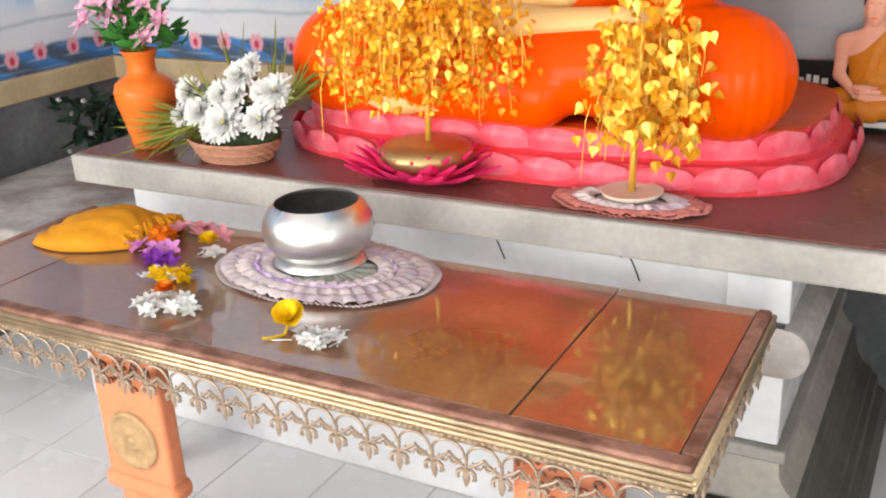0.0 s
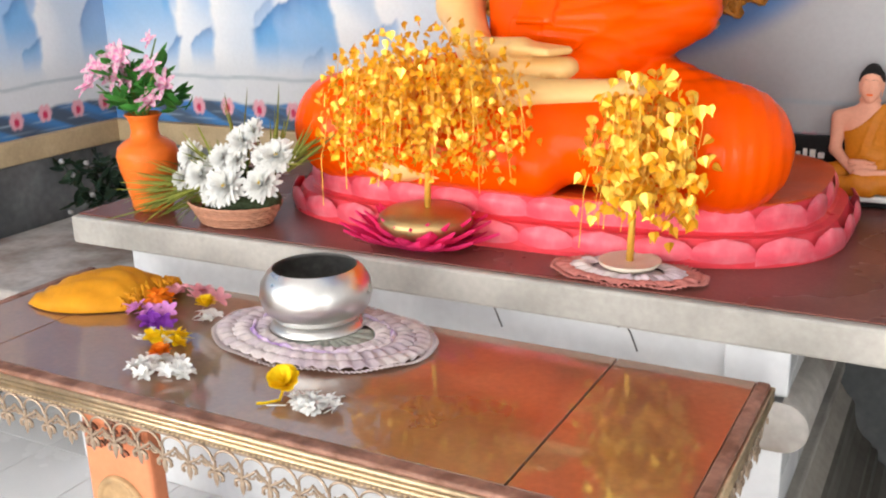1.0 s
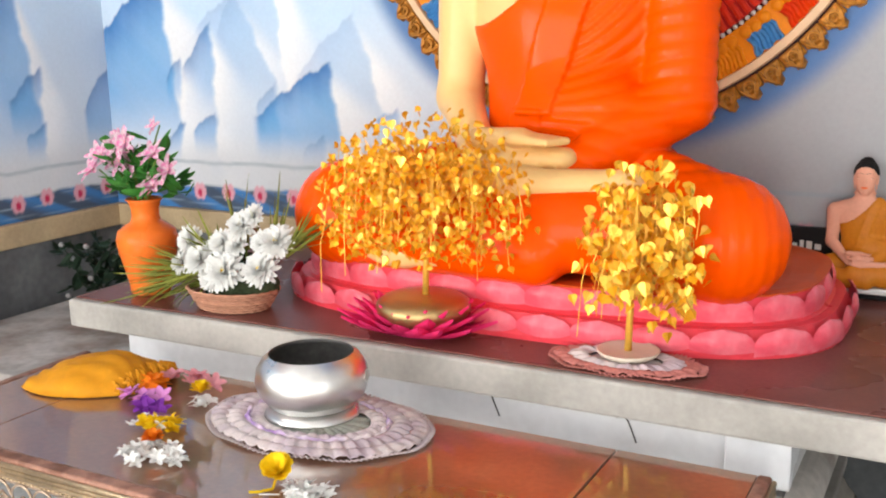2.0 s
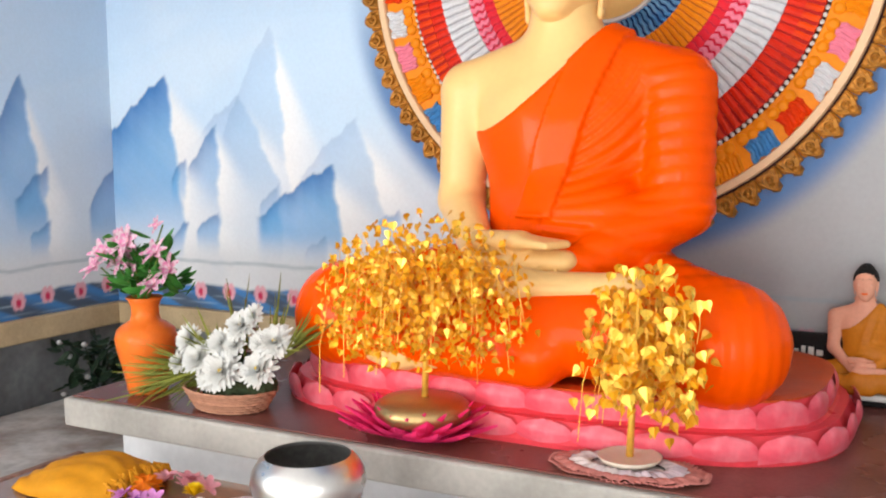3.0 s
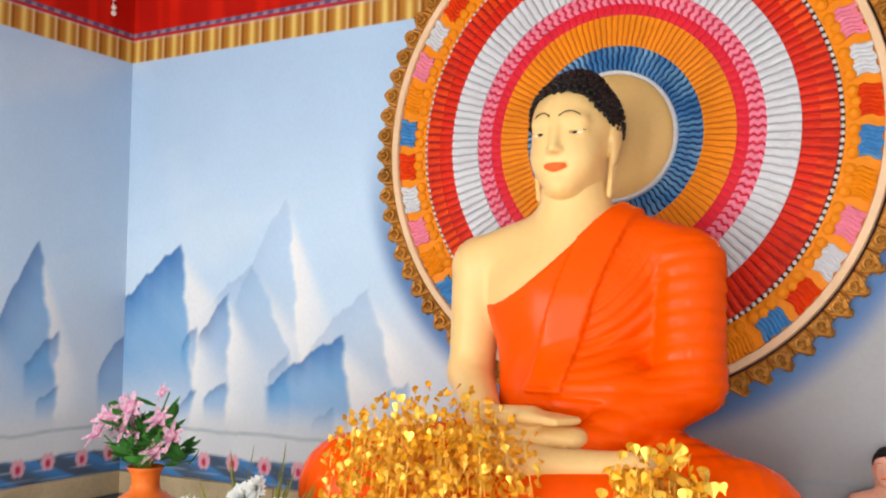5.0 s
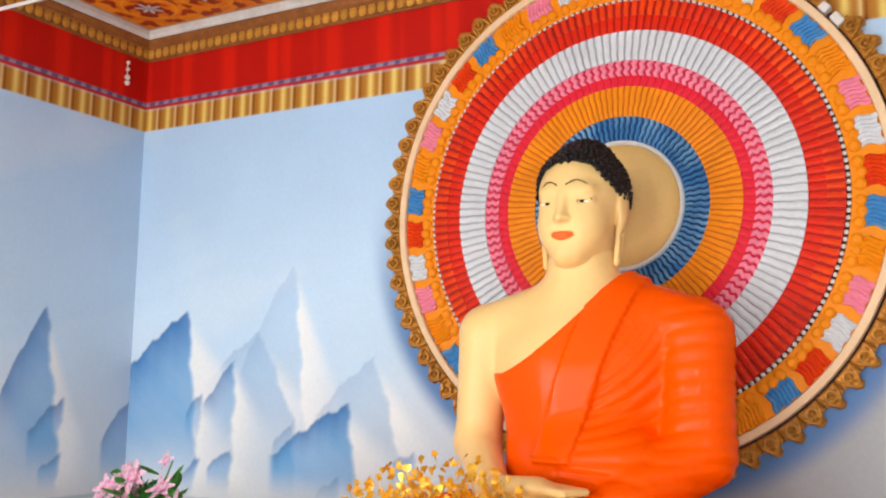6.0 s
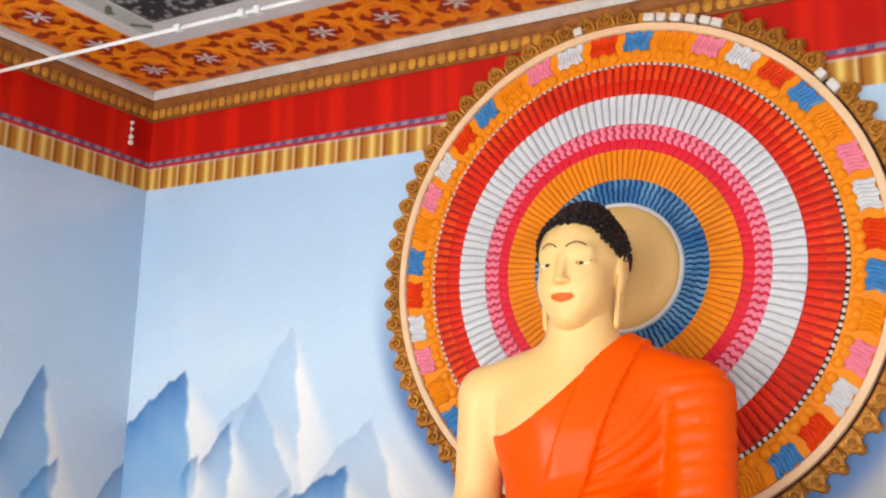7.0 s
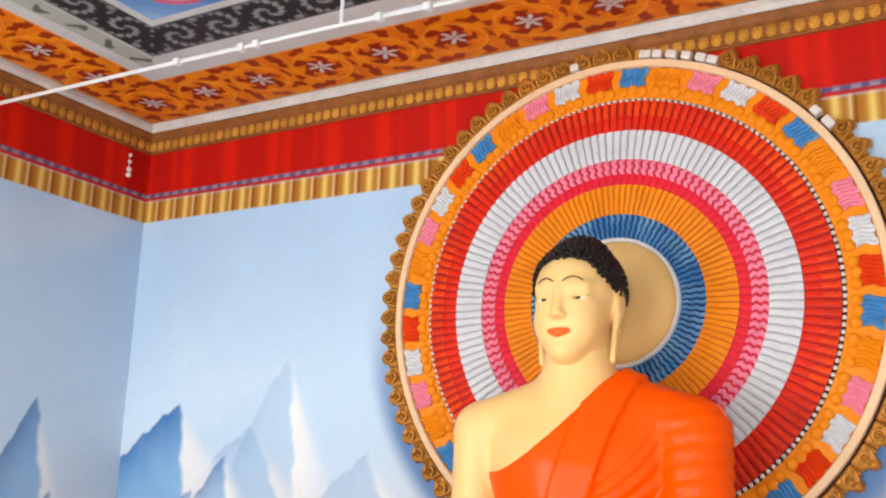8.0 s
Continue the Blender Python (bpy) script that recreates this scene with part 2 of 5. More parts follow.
def lotus_border(u, v, c):
    """The blue water band with pink lotus buds under the mural."""
    band = smooth_step(1.045, 1.03, v + 0.008 * wobble(u, 21, 4, 0.3))
    deep = blend(np.tile((0.07, 0.10, 0.15), (len(u), 1)), (0.06, 0.20, 0.46), smooth_step(-0.3, 0.5, wobble(u * 1.3 + v * 3, 8, 4, 0.4)))
    deep = blend(deep, (0.40, 0.50, 0.60), smooth_step(0.45, 0.8, wobble(u * 0.6 + v * 14, 31, 3, 0.5)) * 0.6)
    c = c * (1 - band[:, None]) + deep * band[:, None]
    k = np.round(u / 0.155)
    r = np.sin(k * 12.9898) * 43758.5453
    r = r - np.floor(r)
    du, dv = u - k * 0.155 - (r - 0.5) * 0.04, v - 1.018 + (r - 0.5) * 0.02
    petal = smooth_step(1.0, 0.7, (du / 0.034) ** 2 + (dv / (0.030 + 0.012 * np.abs(np.sin(90 * du)))) ** 2) * (r > 0.22)
    inner = smooth_step(1.0, 0.4, (du / 0.014) ** 2 + ((dv + 0.006) / 0.02) ** 2)
    pink = blend(np.tile((0.70, 0.36, 0.42), (len(u), 1)), (0.55, 0.03, 0.09), inner)
    return c * (1 - petal[:, None]) + pink * petal[:, None]


def red_frieze(u, v, c):
    """The red frieze under the ceiling with its blue beaded line and golden tassels."""
    red = blend(np.tile((0.47, 0.008, 0.004), (len(u), 1)), (0.64, 0.014, 0.004), smooth_step(-0.2, 0.7, wobble(u * 3 + 0.1 * v, 41, 4, 0.7)))
    f = smooth_step(2.768, 2.772, v)
    c = c * (1 - f[:, None]) + red * f[:, None]
    line = smooth_step(0.012, 0.008, np.abs(v - 2.793))
    dots = 0.5 + 0.5 * np.sign(np.sin(u * 2 * np.pi / 0.055))
    beads = blend(np.tile((0.10, 0.09, 0.20), (len(u), 1)), (0.30, 0.28, 0.34), dots * smooth_step(0.006, 0.003, np.abs(v - 2.793)))
    c = c * (1 - line[:, None]) + beads * line[:, None]
    k = np.floor(u / 0.105)
    d = u / 0.105 - k
    scallop = 2.672 + 0.002 * np.cos(2 * np.pi * d)
    t = smooth_step(scallop, scallop + 0.004, v) * smooth_step(2.770, 2.766, v)
    body = blend(np.tile((0.42, 0.17, 0.02), (len(u), 1)), (0.80, 0.58, 0.16), np.exp(-((d - 0.30) / 0.13) ** 2))
    body = blend(body, (0.78, 0.62, 0.30), np.exp(-((d - 0.70) / 0.05) ** 2) * 0.8)
    body = blend(body, (0.22, 0.06, 0.01), np.exp(-((d - 0.86) / 0.05) ** 2) * 0.9)
    return c * (1 - t[:, None]) + body * t[:, None]


# apex along the wall and up, spread to the left, height of its foot, drift of the right edge, strength, seed
NORTH_PEAKS = [(0.70, 1.80, 0.28, 1.58, 0.5, 0.30, 61), (0.86, 2.06, 0.26, 1.62, 0.10, 0.20, 11), (1.24, 1.70, 0.26, 1.48, 0.3, 0.30, 40), (0.32, 1.89, 0.46, 1.52, 0.12, 1.0, 12), (0.58, 1.69, 0.16, 1.50, 0.0, 0.8, 14),
               (0.42, 1.56, 0.09, 1.47, -0.1, 0.8, 15), (0.88, 1.46, 0.10, 1.36, 0.0, 0.5, 26), (1.13, 1.53, 0.36, 1.32, 0.10, 1.0, 16), (0.575, 1.34, 0.12, 1.26, 0.0, 0.85, 18),
               (0.41, 1.295, 0.12, 1.20, -0.2, 0.85, 19), (1.42, 1.37, 0.10, 1.32, 0.0, 0.7, 17), (0.60, 1.17, 0.07, 1.13, 0.1, 0.6, 28), (1.09, 1.265, 0.10, 1.19, 0.0, 0.6, 29)]
# first peak carries the mountain round the corner and paints in the corner's dimness
WEST_PEAKS = [(3.06, 1.57, 0.20, 1.36, 0.1, 0.75, 71), (2.56, 1.885, 0.20, 1.50, 0.15, 0.85, 22), (2.10, 1.95, 0.40, 1.5, 0.1, 0.7, 32), (2.665, 1.53, 0.16, 1.40, -0.05, 0.8, 23), (2.665, 1.315, 0.10, 1.25, -0.05, 0.8, 24), (1.5, 2.05, 0.40, 1.5, 0.1, 0.7, 33)]


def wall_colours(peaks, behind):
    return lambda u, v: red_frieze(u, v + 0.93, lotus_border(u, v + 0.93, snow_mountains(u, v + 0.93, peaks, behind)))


wall_n = tagged(part("wall_north", boxed(WX - 0.2, EX + 0.2, NY, NY + 0.2, 0, CZ), M["plaster"]), "back wall painted with blue snowy mountains", "wall", kind="structure")
# the gap in this wall is an assumed opening, out of view, for the fill lamp
west = bmesh.new()
for y0, y1, z0, z1 in ((SY - 0.2, -1.7, 0, CZ), (-1.7, -0.1, 0, 0.9), (-1.7, -0.1, 2.4, CZ), (-0.1, NY, 0, CZ)):
    box(west, WX - 0.2, WX, y0, y1, z0, z1)
wall_w = tagged(part("wall_west", west, M["plaster"]), "side wall painted with blue snowy mountains", "wall", kind="structure")
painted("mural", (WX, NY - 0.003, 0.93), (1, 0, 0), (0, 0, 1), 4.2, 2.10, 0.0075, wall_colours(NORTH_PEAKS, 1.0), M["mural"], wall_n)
painted("mural", (WX + 0.003, 0.0, 0.93), (0, 1, 0), (0, 0, 1), NY, 2.10, 0.0075, wall_colours(WEST_PEAKS, 0.0), M["mural"], wall_w)


def holed_wall(name, x0, x1, z1, holes, thick, m, label):
    """A wall along x with rectangular openings (x0, x1, z0, z1) through it."""
    bm = bmesh.new()
    xs = sorted({x0, x1, *[h[0] for h in holes], *[h[1] for h in holes]})
    zs = sorted({0, z1, *[h[2] for h in holes], *[h[3] for h in holes]})
    for a, b in zip(xs, xs[1:]):
        for c, d in zip(zs, zs[1:]):
            if not any(h[0] <= a and b <= h[1] and h[2] <= c and d <= h[3] for h in holes):
                box(bm, a, b, 0, thick, c, d)
    bmesh.ops.remove_doubles(bm, verts=bm.verts, dist=1e-5)
    ob = part(name, bm, M["plaster"])
    ob.matrix_world = m
    return tagged(ob, label, "wall", kind="structure")


holed_wall("wall_east", -3.0, 2.5, CZ, [(0.45, 1.75, 0.8, 2.3)], 0.2, pose(EX, 0, 0, 0, 0, -90), "plain white wall with an open window")
# second, narrow opening is added to let the slim lamp through
holed_wall("wall_south", WX - 0.2, EX + 0.2, CZ, [(-3.08, -0.44, 0, 2.35), (0.43, 0.67, 0, 2.35)], 0.2, pose(0, SY - 0.2, 0), "plain white wall with an open doorway and a narrow slot for added light")

ceil = tagged(part("ceiling", boxed(WX - 0.2, EX + 0.2, SY - 0.2, NY + 0.2, CZ, CZ + 0.15), M["plaster"]), "ceiling painted with orange scrolls and white flowers", "ceiling", kind="structure")


def ceiling_colours(u, v):
    """Nested painted borders; s is the distance from the nearer wall, a runs along it."""
    x, y = u, 3.0 - v
    s, a = np.minimum(x, v), np.where(x < v, v, x)
    c = np.tile((0.62, 0.61, 0.59), (len(u), 1))
    o = smooth_step(0.045, 0.05, s) * smooth_step(0.405, 0.40, s)
    k = np.round((a - 0.232) / 0.287)
    d = a - 0.232 - k * 0.287
    ds = s - 0.225
    flip = np.where(np.mod(k, 2) == 0, 1.0, -1.0)
    rad = np.hypot(d, ds)
    ang = np.arctan2(ds * flip, d)
    orange, red = (0.90, 0.26, 0.006), (0.34, 0.020, 0.003)
    field = blend(np.tile(orange, (len(u), 1)), (0.80, 0.17, 0.005), smooth_step(0.0, 0.6, np.sin(5 * ang - 50 * rad)) * 0.8)
    bowl_out = smooth_step(0.098, 0.090, rad + 0.012 * np.sin(ang + 0.8))
    lobes = smooth_step(-0.2, 0.2, np.sin(5 * ang + 44 * rad) + 0.35 * np.sin(13 * ang)) * smooth_step(0.054, 0.062, rad)
    field = blend(field, red, bowl_out * (1 - lobes))
    gaps = smooth_step(0.15, 0.45, np.sin(7 * ang - 40 * rad) + 0.5 * np.sin(15 * ang + 30 * rad)) * smooth_step(0.122, 0.130, rad)
    field = blend(field, red, gaps * 0.95)
    glint = smooth_step(0.006, 0.002, np.abs(rad - 0.112 - 0.010 * np.sin(ang)))
    field = blend(field, (0.98, 0.42, 0.03), glint * 0.7)
    edge = smooth_step(0.165, 0.172, np.abs(ds))
    field = blend(field, (0.95, 0.29, 0.008), edge)
    petals = 0.054 * (0.60 + 0.40 * np.cos(6 * ang))
    field = blend(field, (0.66, 0.62, 0.60), smooth_step(0.003, -0.003, rad - petals))
    field = blend(field, (0.42, 0.40, 0.42), smooth_step(0.012, 0.008, rad))
    c = c * (1 - o[:, None]) + field * o[:, None]
    g = smooth_step(0.47, 0.475, s) * smooth_step(0.565, 0.56, s)
    motif = smooth_step(1.0, 0.6, ((np.mod(a + 0.1, 0.15) - 0.075) / 0.038) ** 2 + ((s - 0.515 - 0.02 * np.sin(60 * a)) / 0.022) ** 2)
    grey_green = blend(np.tile((0.44, 0.45, 0.40), (len(u), 1)), (0.13, 0.15, 0.10), motif)
    west = (x < v).astype(float)
    c = c * (1 - (g * west)[:, None]) + grey_green * (g * west)[:, None]
    b = smooth_step(0.572, 0.578, s) * smooth_step(0.762, 0.756, s)
    kb = np.round(a / 0.20)
    db, dsb = a - kb * 0.20, s - 0.667
    rb, ab = np.hypot(db, dsb), np.arctan2(dsb, db)
    curl = np.sin(2 * ab - 90 * rb) + 0.5 * np.sin(14 * ab) * smooth_step(0.03, 0.07, rb)
    black = blend(np.tile((0.022, 0.022, 0.024), (len(u), 1)), (0.28, 0.28, 0.28), smooth_step(0.2, 0.9, curl) * smooth_step(0.1, 0.07, np.abs(dsb)))
    c = c * (1 - b[:, None]) + black * b[:, None]
    i = smooth_step(0.795, 0.80, s)
    blue = blend(np.tile((0.10, 0.26, 0.60), (len(u), 1)), (0.28, 0.46, 0.72), smooth_step(-0.3, 0.6, wobble(u + v, 51, 4, 0.8)))
    rose = smooth_step(1.0, 0.9, ((u - 1.03) / 0.135) ** 2 + ((v - 0.93) / 0.105) ** 2)
    blue = blend(blue, (0.66, 0.12, 0.22), rose)
    blue = blend(blue, (0.76, 0.42, 0.48), smooth_step(1.0, 0.6, ((u - 1.03) / 0.105) ** 2 + ((v - 0.925) / 0.08) ** 2))
    return c * (1 - i[:, None]) + blue * i[:, None]


painted("painted_field", (WX, NY, CZ - 0.003), (1, 0, 0), (0, -1, 0), 4.0, 1.6, 0.0072, ceiling_colours, M["ceiling_paint"], ceil)

# floor
floor = tagged(part("floor", boxed(WX - 0.2, EX + 0.2, SY - 3.2, NY + 0.2, -0.12, -0.006), M["grout"]), "white glazed floor tiles with grey joints", "floor", kind="structure")
tagged(part("ground", boxed(-60, 60, -60, 60, -0.3, -0.125), M["concrete"]), "pale ground outside the hall", "ground", kind="structure")
# ---- the altar
SLAB, TABLE = 0.864, 0.70
altar = thing("altar", -1.3, 2.5, 0, "white marble altar with a grey cement ledge and polished maroon top", "altar")


def at_altar(ob):
    ob.matrix_parent_inverse = altar.matrix_world.inverted()
    return ob


at_altar(part("body", boxed(-2.19, -0.287, 2.03, 2.97, 0.345, 0.776, 0.004), M["marble"], altar))
at_altar(part("plinth", boxed(-2.5, -0.33, 2.0, 2.90, 0, 0.30, 0.004), M["marble"], altar))
at_altar(part("ledge", boxed(-2.36, 1.2, 1.965, 2.99, 0.776, 0.860, 0.008), M["concrete"], altar))
at_altar(part("top", boxed(-2.345, 1.2, 1.985, 2.99, 0.861, 0.866, 0.002), M["slab_top"], altar))

# ---- table
table = thing("offering_table", -1.31, 1.66, 0, "long wooden offering table with a glass-smooth top and fretwork fringe", "table")


def at_table(ob):
    ob.matrix_parent_inverse = table.matrix_world.inverted()
    return ob


at_table(part("tabletop", boxed(-2.31, -0.32, 1.335, 1.972, 0.665, 0.686, 0.003), M["dark_wood"], table))

# ---- modelling in clay: distance fields turned into one skin
def clay_grid(lo, hi, h):
    axes = [np.arange(a, b + h, h) for a, b in zip(lo, hi)]
    return np.meshgrid(*axes, indexing="ij"), np.array(lo), h


def ball(P, c, r):
    """An ellipsoid."""
    r = np.broadcast_to(np.array(r, float), (3,))
    q = [(p - a) / s for p, a, s in zip(P, c, r)]
    k0 = np.sqrt(q[0] ** 2 + q[1] ** 2 + q[2] ** 2)
    k1 = np.sqrt((q[0] / r[0]) ** 2 + (q[1] / r[1]) ** 2 + (q[2] / r[2]) ** 2) + 1e-9
    return k0 * (k0 - 1) / k1


def limb(P, a, b, ra, rb, flat=(1, 1, 1)):
    """A tapering round limb from a to b."""
    a, b = np.array(a, float), np.array(b, float)
    f = np.array(flat, float)
    d = (b - a) / f
    q = [(p - k) / s for p, k, s in zip(P, a, f)]
    t = np.clip((q[0] * d[0] + q[1] * d[1] + q[2] * d[2]) / (d @ d), 0, 1)
    return np.sqrt((q[0] - t * d[0]) ** 2 + (q[1] - t * d[1]) ** 2 + (q[2] - t * d[2]) ** 2) - (ra + (rb - ra) * t)


def melt(a, b, k=0.03):
    h = np.clip(0.5 + 0.5 * (b - a) / k, 0, 1)
    return b + (a - b) * h - k * h * (1 - h)


def skin_of(F, lo, h):
    """Surface nets: points and quads of the zero surface of F."""
    S = F < 0
    n = np.array(F.shape)
    c = np.zeros(n - 1, int)
    for i in (0, 1):
        for j in (0, 1):
            for k in (0, 1):
                c += S[i:n[0] - 1 + i, j:n[1] - 1 + j, k:n[2] - 1 + k]
    active = (c > 0) & (c < 8)
    ids = -np.ones(n - 1, int)
    cells = np.argwhere(active)
    ids[active] = np.arange(len(cells))
    acc, cnt = np.zeros((len(cells), 3)), np.zeros(len(cells))
    corner = np.array([[i, j, k] for i in (0, 1) for j in (0, 1) for k in (0, 1)])
    val = np.stack([F[tuple((cells + o).T)] for o in corner], 1)
    for a in range(8):
        for b in range(a + 1, 8):
            if np.abs(corner[a] - corner[b]).sum() != 1:
                continue
            m = (val[:, a] < 0) != (val[:, b] < 0)
            t = val[m, a] / (val[m, a] - val[m, b])
            acc[m] += corner[a] + t[:, None] * (corner[b] - corner[a])
            cnt[m] += 1
    pts = lo + h * (cells + acc / cnt[:, None])
    quads = []
    for ax in range(3):
        o1, o2 = np.eye(3, dtype=int)[(ax + 1) % 3], np.eye(3, dtype=int)[(ax + 2) % 3]
        A = np.moveaxis(S, ax, 0)
        diff = np.moveaxis(A[:-1] != A[1:], 0, ax)
        inside = np.moveaxis(A[:-1], 0, ax)
        e = np.argwhere(diff)
        e = e[(e[:, (ax + 1) % 3] > 0) & (e[:, (ax + 2) % 3] > 0) & (e[:, (ax + 1) % 3] < n[(ax + 1) % 3] - 1) & (e[:, (ax + 2) % 3] < n[(ax + 2) % 3] - 1)]
        q = np.stack([ids[tuple((e - s).T)] for s in (o1 + o2, o2, 0 * o1, o1)], 1)
        flip = ~inside[tuple(e.T)]
        q[flip] = q[flip][:, ::-1]
        quads.append(q)
    return pts, np.concatenate(quads)


class Clay:
    """Several skins in one mesh, each with its material."""

    def __init__(self):
        self.v, self.f, self.i, self.n, self.mats = [], [], [], 0, []

    def slot(self, material):
        if material not in self.mats:
            self.mats.append(material)
        return self.mats.index(material)

    def add(self, pts, quads, material):
        self.v.append(np.asarray(pts))
        self.f += (np.asarray(quads) + self.n).tolist()
        self.i += [self.slot(material)] * len(quads)
        self.n += len(pts)

    def add_bm(self, bm, material):
        bm.verts.index_update()
        self.v.append(np.array([v.co[:] for v in bm.verts]))
        self.f += [[v.index + self.n for v in f.verts] for f in bm.faces]
        self.i += [self.slot(material)] * len(bm.faces)
        self.n += len(bm.verts)
        bm.free()

    def done(self, name, m):
        ob = link_mesh(name, np.concatenate(self.v).tolist(), self.f, self.mats, index=self.i)
        ob.matrix_world = m
        return ob


def head_clay(clay, z0, skin, hair, y0=0.0, fine=0.0045):
    """A serene head: z0 is the height of the eyes, the face looks to -y."""
    P, lo, h = clay_grid((-0.20, y0 - 0.20, z0 - 0.22), (0.20, y0 + 0.20, z0 + 0.26), fine)
    X, Y, Z = P[0], P[1] - y0, P[2] - z0
    Q = (X, Y, Z)
    A = (np.abs(X), Y, Z)
    skull = ball(Q, (0, 0.02, 0.035), (0.128, 0.150, 0.135))
    f = melt(skull, ball(Q, (0, -0.035, -0.055), (0.097, 0.098, 0.126)), 0.03)
    f = melt(f, ball(Q, (0, -0.090, -0.150), (0.042, 0.036, 0.030)), 0.05)
    f = melt(f, ball(A, (0.050, -0.070, -0.066), (0.042, 0.040, 0.050)), 0.05)
    f = melt(f, ball(A, (0.042, -0.104, 0.030), (0.040, 0.016, 0.012)), 0.03)
    nose = limb(Q, (0, -0.126, 0.012), (0, -0.148, -0.050), 0.009, 0.0125)
    f = melt(f, nose, 0.02)
    f = melt(f, ball(A, (0.014, -0.134, -0.053), (0.010, 0.014, 0.008)), 0.010)
    f = melt(f, ball(A, (0.055, -0.097, 0.000), (0.030, 0.017, 0.014)), 0.012)
    f = np.maximum(f, -ball(A, (0.055, -0.117, -0.005), (0.024, 0.006, 0.0045)))
    mouth = melt(ball(A, (0.014, -0.127, -0.0955), (0.022, 0.013, 0.0065)), ball(Q, (0, -0.126, -0.106), (0.024, 0.013, 0.0070)), 0.004)
    f = melt(f, mouth, 0.006)
    neck = limb(Q, (0, 0.015, -0.06), (0, 0.03, -0.27), 0.094, 0.100)
    for k in (-0.185, -0.155):
        neck = neck + 0.004 * np.exp(-((Z - k) / 0.006) ** 2)
    f = melt(f, neck, 0.03)
    ear = ball(A, (0.126 + 0 * 1, 0.02, 0.0), (0.014, 0.034, 0.055))
    lobe = limb(A, (0.124, 0.012, -0.03), (0.112, 0.004, -0.165), 0.017, 0.015, (0.7, 1, 1))
    lobe = np.maximum(lobe, -limb(A, (0.12, 0.008, -0.085), (0.116, 0.006, -0.145), 0.007, 0.007, (3, 1, 1)))
    f = melt(f, melt(ear, lobe, 0.015), 0.012)
    pts, quads = skin_of(f, lo, h)
    ctr = pts[quads].mean(1) - np.array((0, y0, z0))
    cx, cy, cz = np.abs(ctr[:, 0]), ctr[:, 1], ctr[:, 2]
    curve = -0.1005 + 0.0025 * (cx / 0.036) ** 1.5
    lip = (cy < -0.118) & (cx < 0.036) & (np.abs(cz - curve) < 0.0125 * np.sqrt(np.clip(1 - (cx / 0.036) ** 2, 0, 1)))
    clay.add(pts, quads[~lip], skin)
    clay.f += (quads[lip] + clay.n - len(pts)).tolist()
    clay.i += [clay.slot(M["lips"])] * int(lip.sum())
    cap = melt(ball(Q, (0, 0.022, 0.040), (0.136, 0.158, 0.143)), ball(Q, (0, 0.045, 0.150), (0.070, 0.072, 0.055)), 0.035)
    line = 0.105 + 0.012 * np.cos(X / 0.04) - 0.9 * np.clip(np.abs(X) - 0.080, 0, 1) * 1.2 - 0.42 * np.clip(Y + 0.05, 0, 0.12)
    cap = np.maximum(cap, line - Z)
    pts, quads = skin_of(cap, lo, h)
    clay.add(pts, quads, hair)
    bm = bmesh.new()
    rng = np.random.RandomState(4)
    top = pts - np.array((0, y0, z0))
    keep = []
    for k in rng.permutation(len(top)):
        p = top[k]
        n = np.array((p[0] / 0.136 ** 2, (p[1] - 0.022) / 0.158 ** 2, (p[2] - 0.04) / 0.143 ** 2))
        if n @ n < 1 or all((p - q) @ (p - q) > 0.0135 ** 2 for q in keep[-700:]):
            keep.append(p)
        if len(keep) > 560:
            break
    for p in keep:
        bmesh.ops.create_icosphere(bm, subdivisions=1, radius=0.0085, matrix=Matrix.Translation((p[0], p[1] + y0, p[2] + z0)))
    clay.add_bm(bm, hair)
    bm = bmesh.new()
    for s in (-1, 1):
        brow = [(s * (0.014 + 0.074 * t), -0.1405 + 0.040 * t ** 2 + y0, z0 + 0.030 + 0.030 * math.sin(math.pi * (0.12 + 0.80 * t)) - 0.012 * t) for t in [i / 12 for i in range(13)]]
        tube(bm, [fit_out(p, y0, z0) for p in brow], 0.0016, 5)
        lid = [(s * (0.027 + 0.056 * t), -0.13 + y0, z0 + 0.000 + 0.008 * math.sin(math.pi * t)) for t in [i / 8 for i in range(9)]]
        tube(bm, [(a, y0 - 0.1172 + 0.024 * ((abs(a) - 0.05) / 0.03) ** 2 * 0.4, c) for a, b, c in lid], 0.0016, 5)
        bmesh.ops.create_uvsphere(bm, u_segments=10, v_segments=6, radius=1, matrix=Matrix.Translation((s * 0.054, y0 - 0.1132, z0 - 0.0045)) @ Matrix.Diagonal((0.0095, 0.0046, 0.0048, 1)))
    clay.add_bm(bm, hair)
    bm = bmesh.new()
    for s in (-1, 1):
        bmesh.ops.create_uvsphere(bm, u_segments=12, v_segments=6, radius=1, matrix=Matrix.Translation((s * 0.055, y0 - 0.1108, z0 - 0.0055)) @ Matrix.Diagonal((0.023, 0.0052, 0.0036, 1)))
    clay.add_bm(bm, M["eye_white"])


def fit_out(p, y0, z0):
    """Slides a brow point on to the forehead."""
    x, y, z = p
    s = 1 - (x / 0.128) ** 2 - ((z - z0 - 0.035) / 0.135) ** 2
    return (x, y0 + 0.02 - 0.150 * math.sqrt(max(s, 0.02)) - 0.0035 - 0.005 * (abs(x) < 0.105), z)


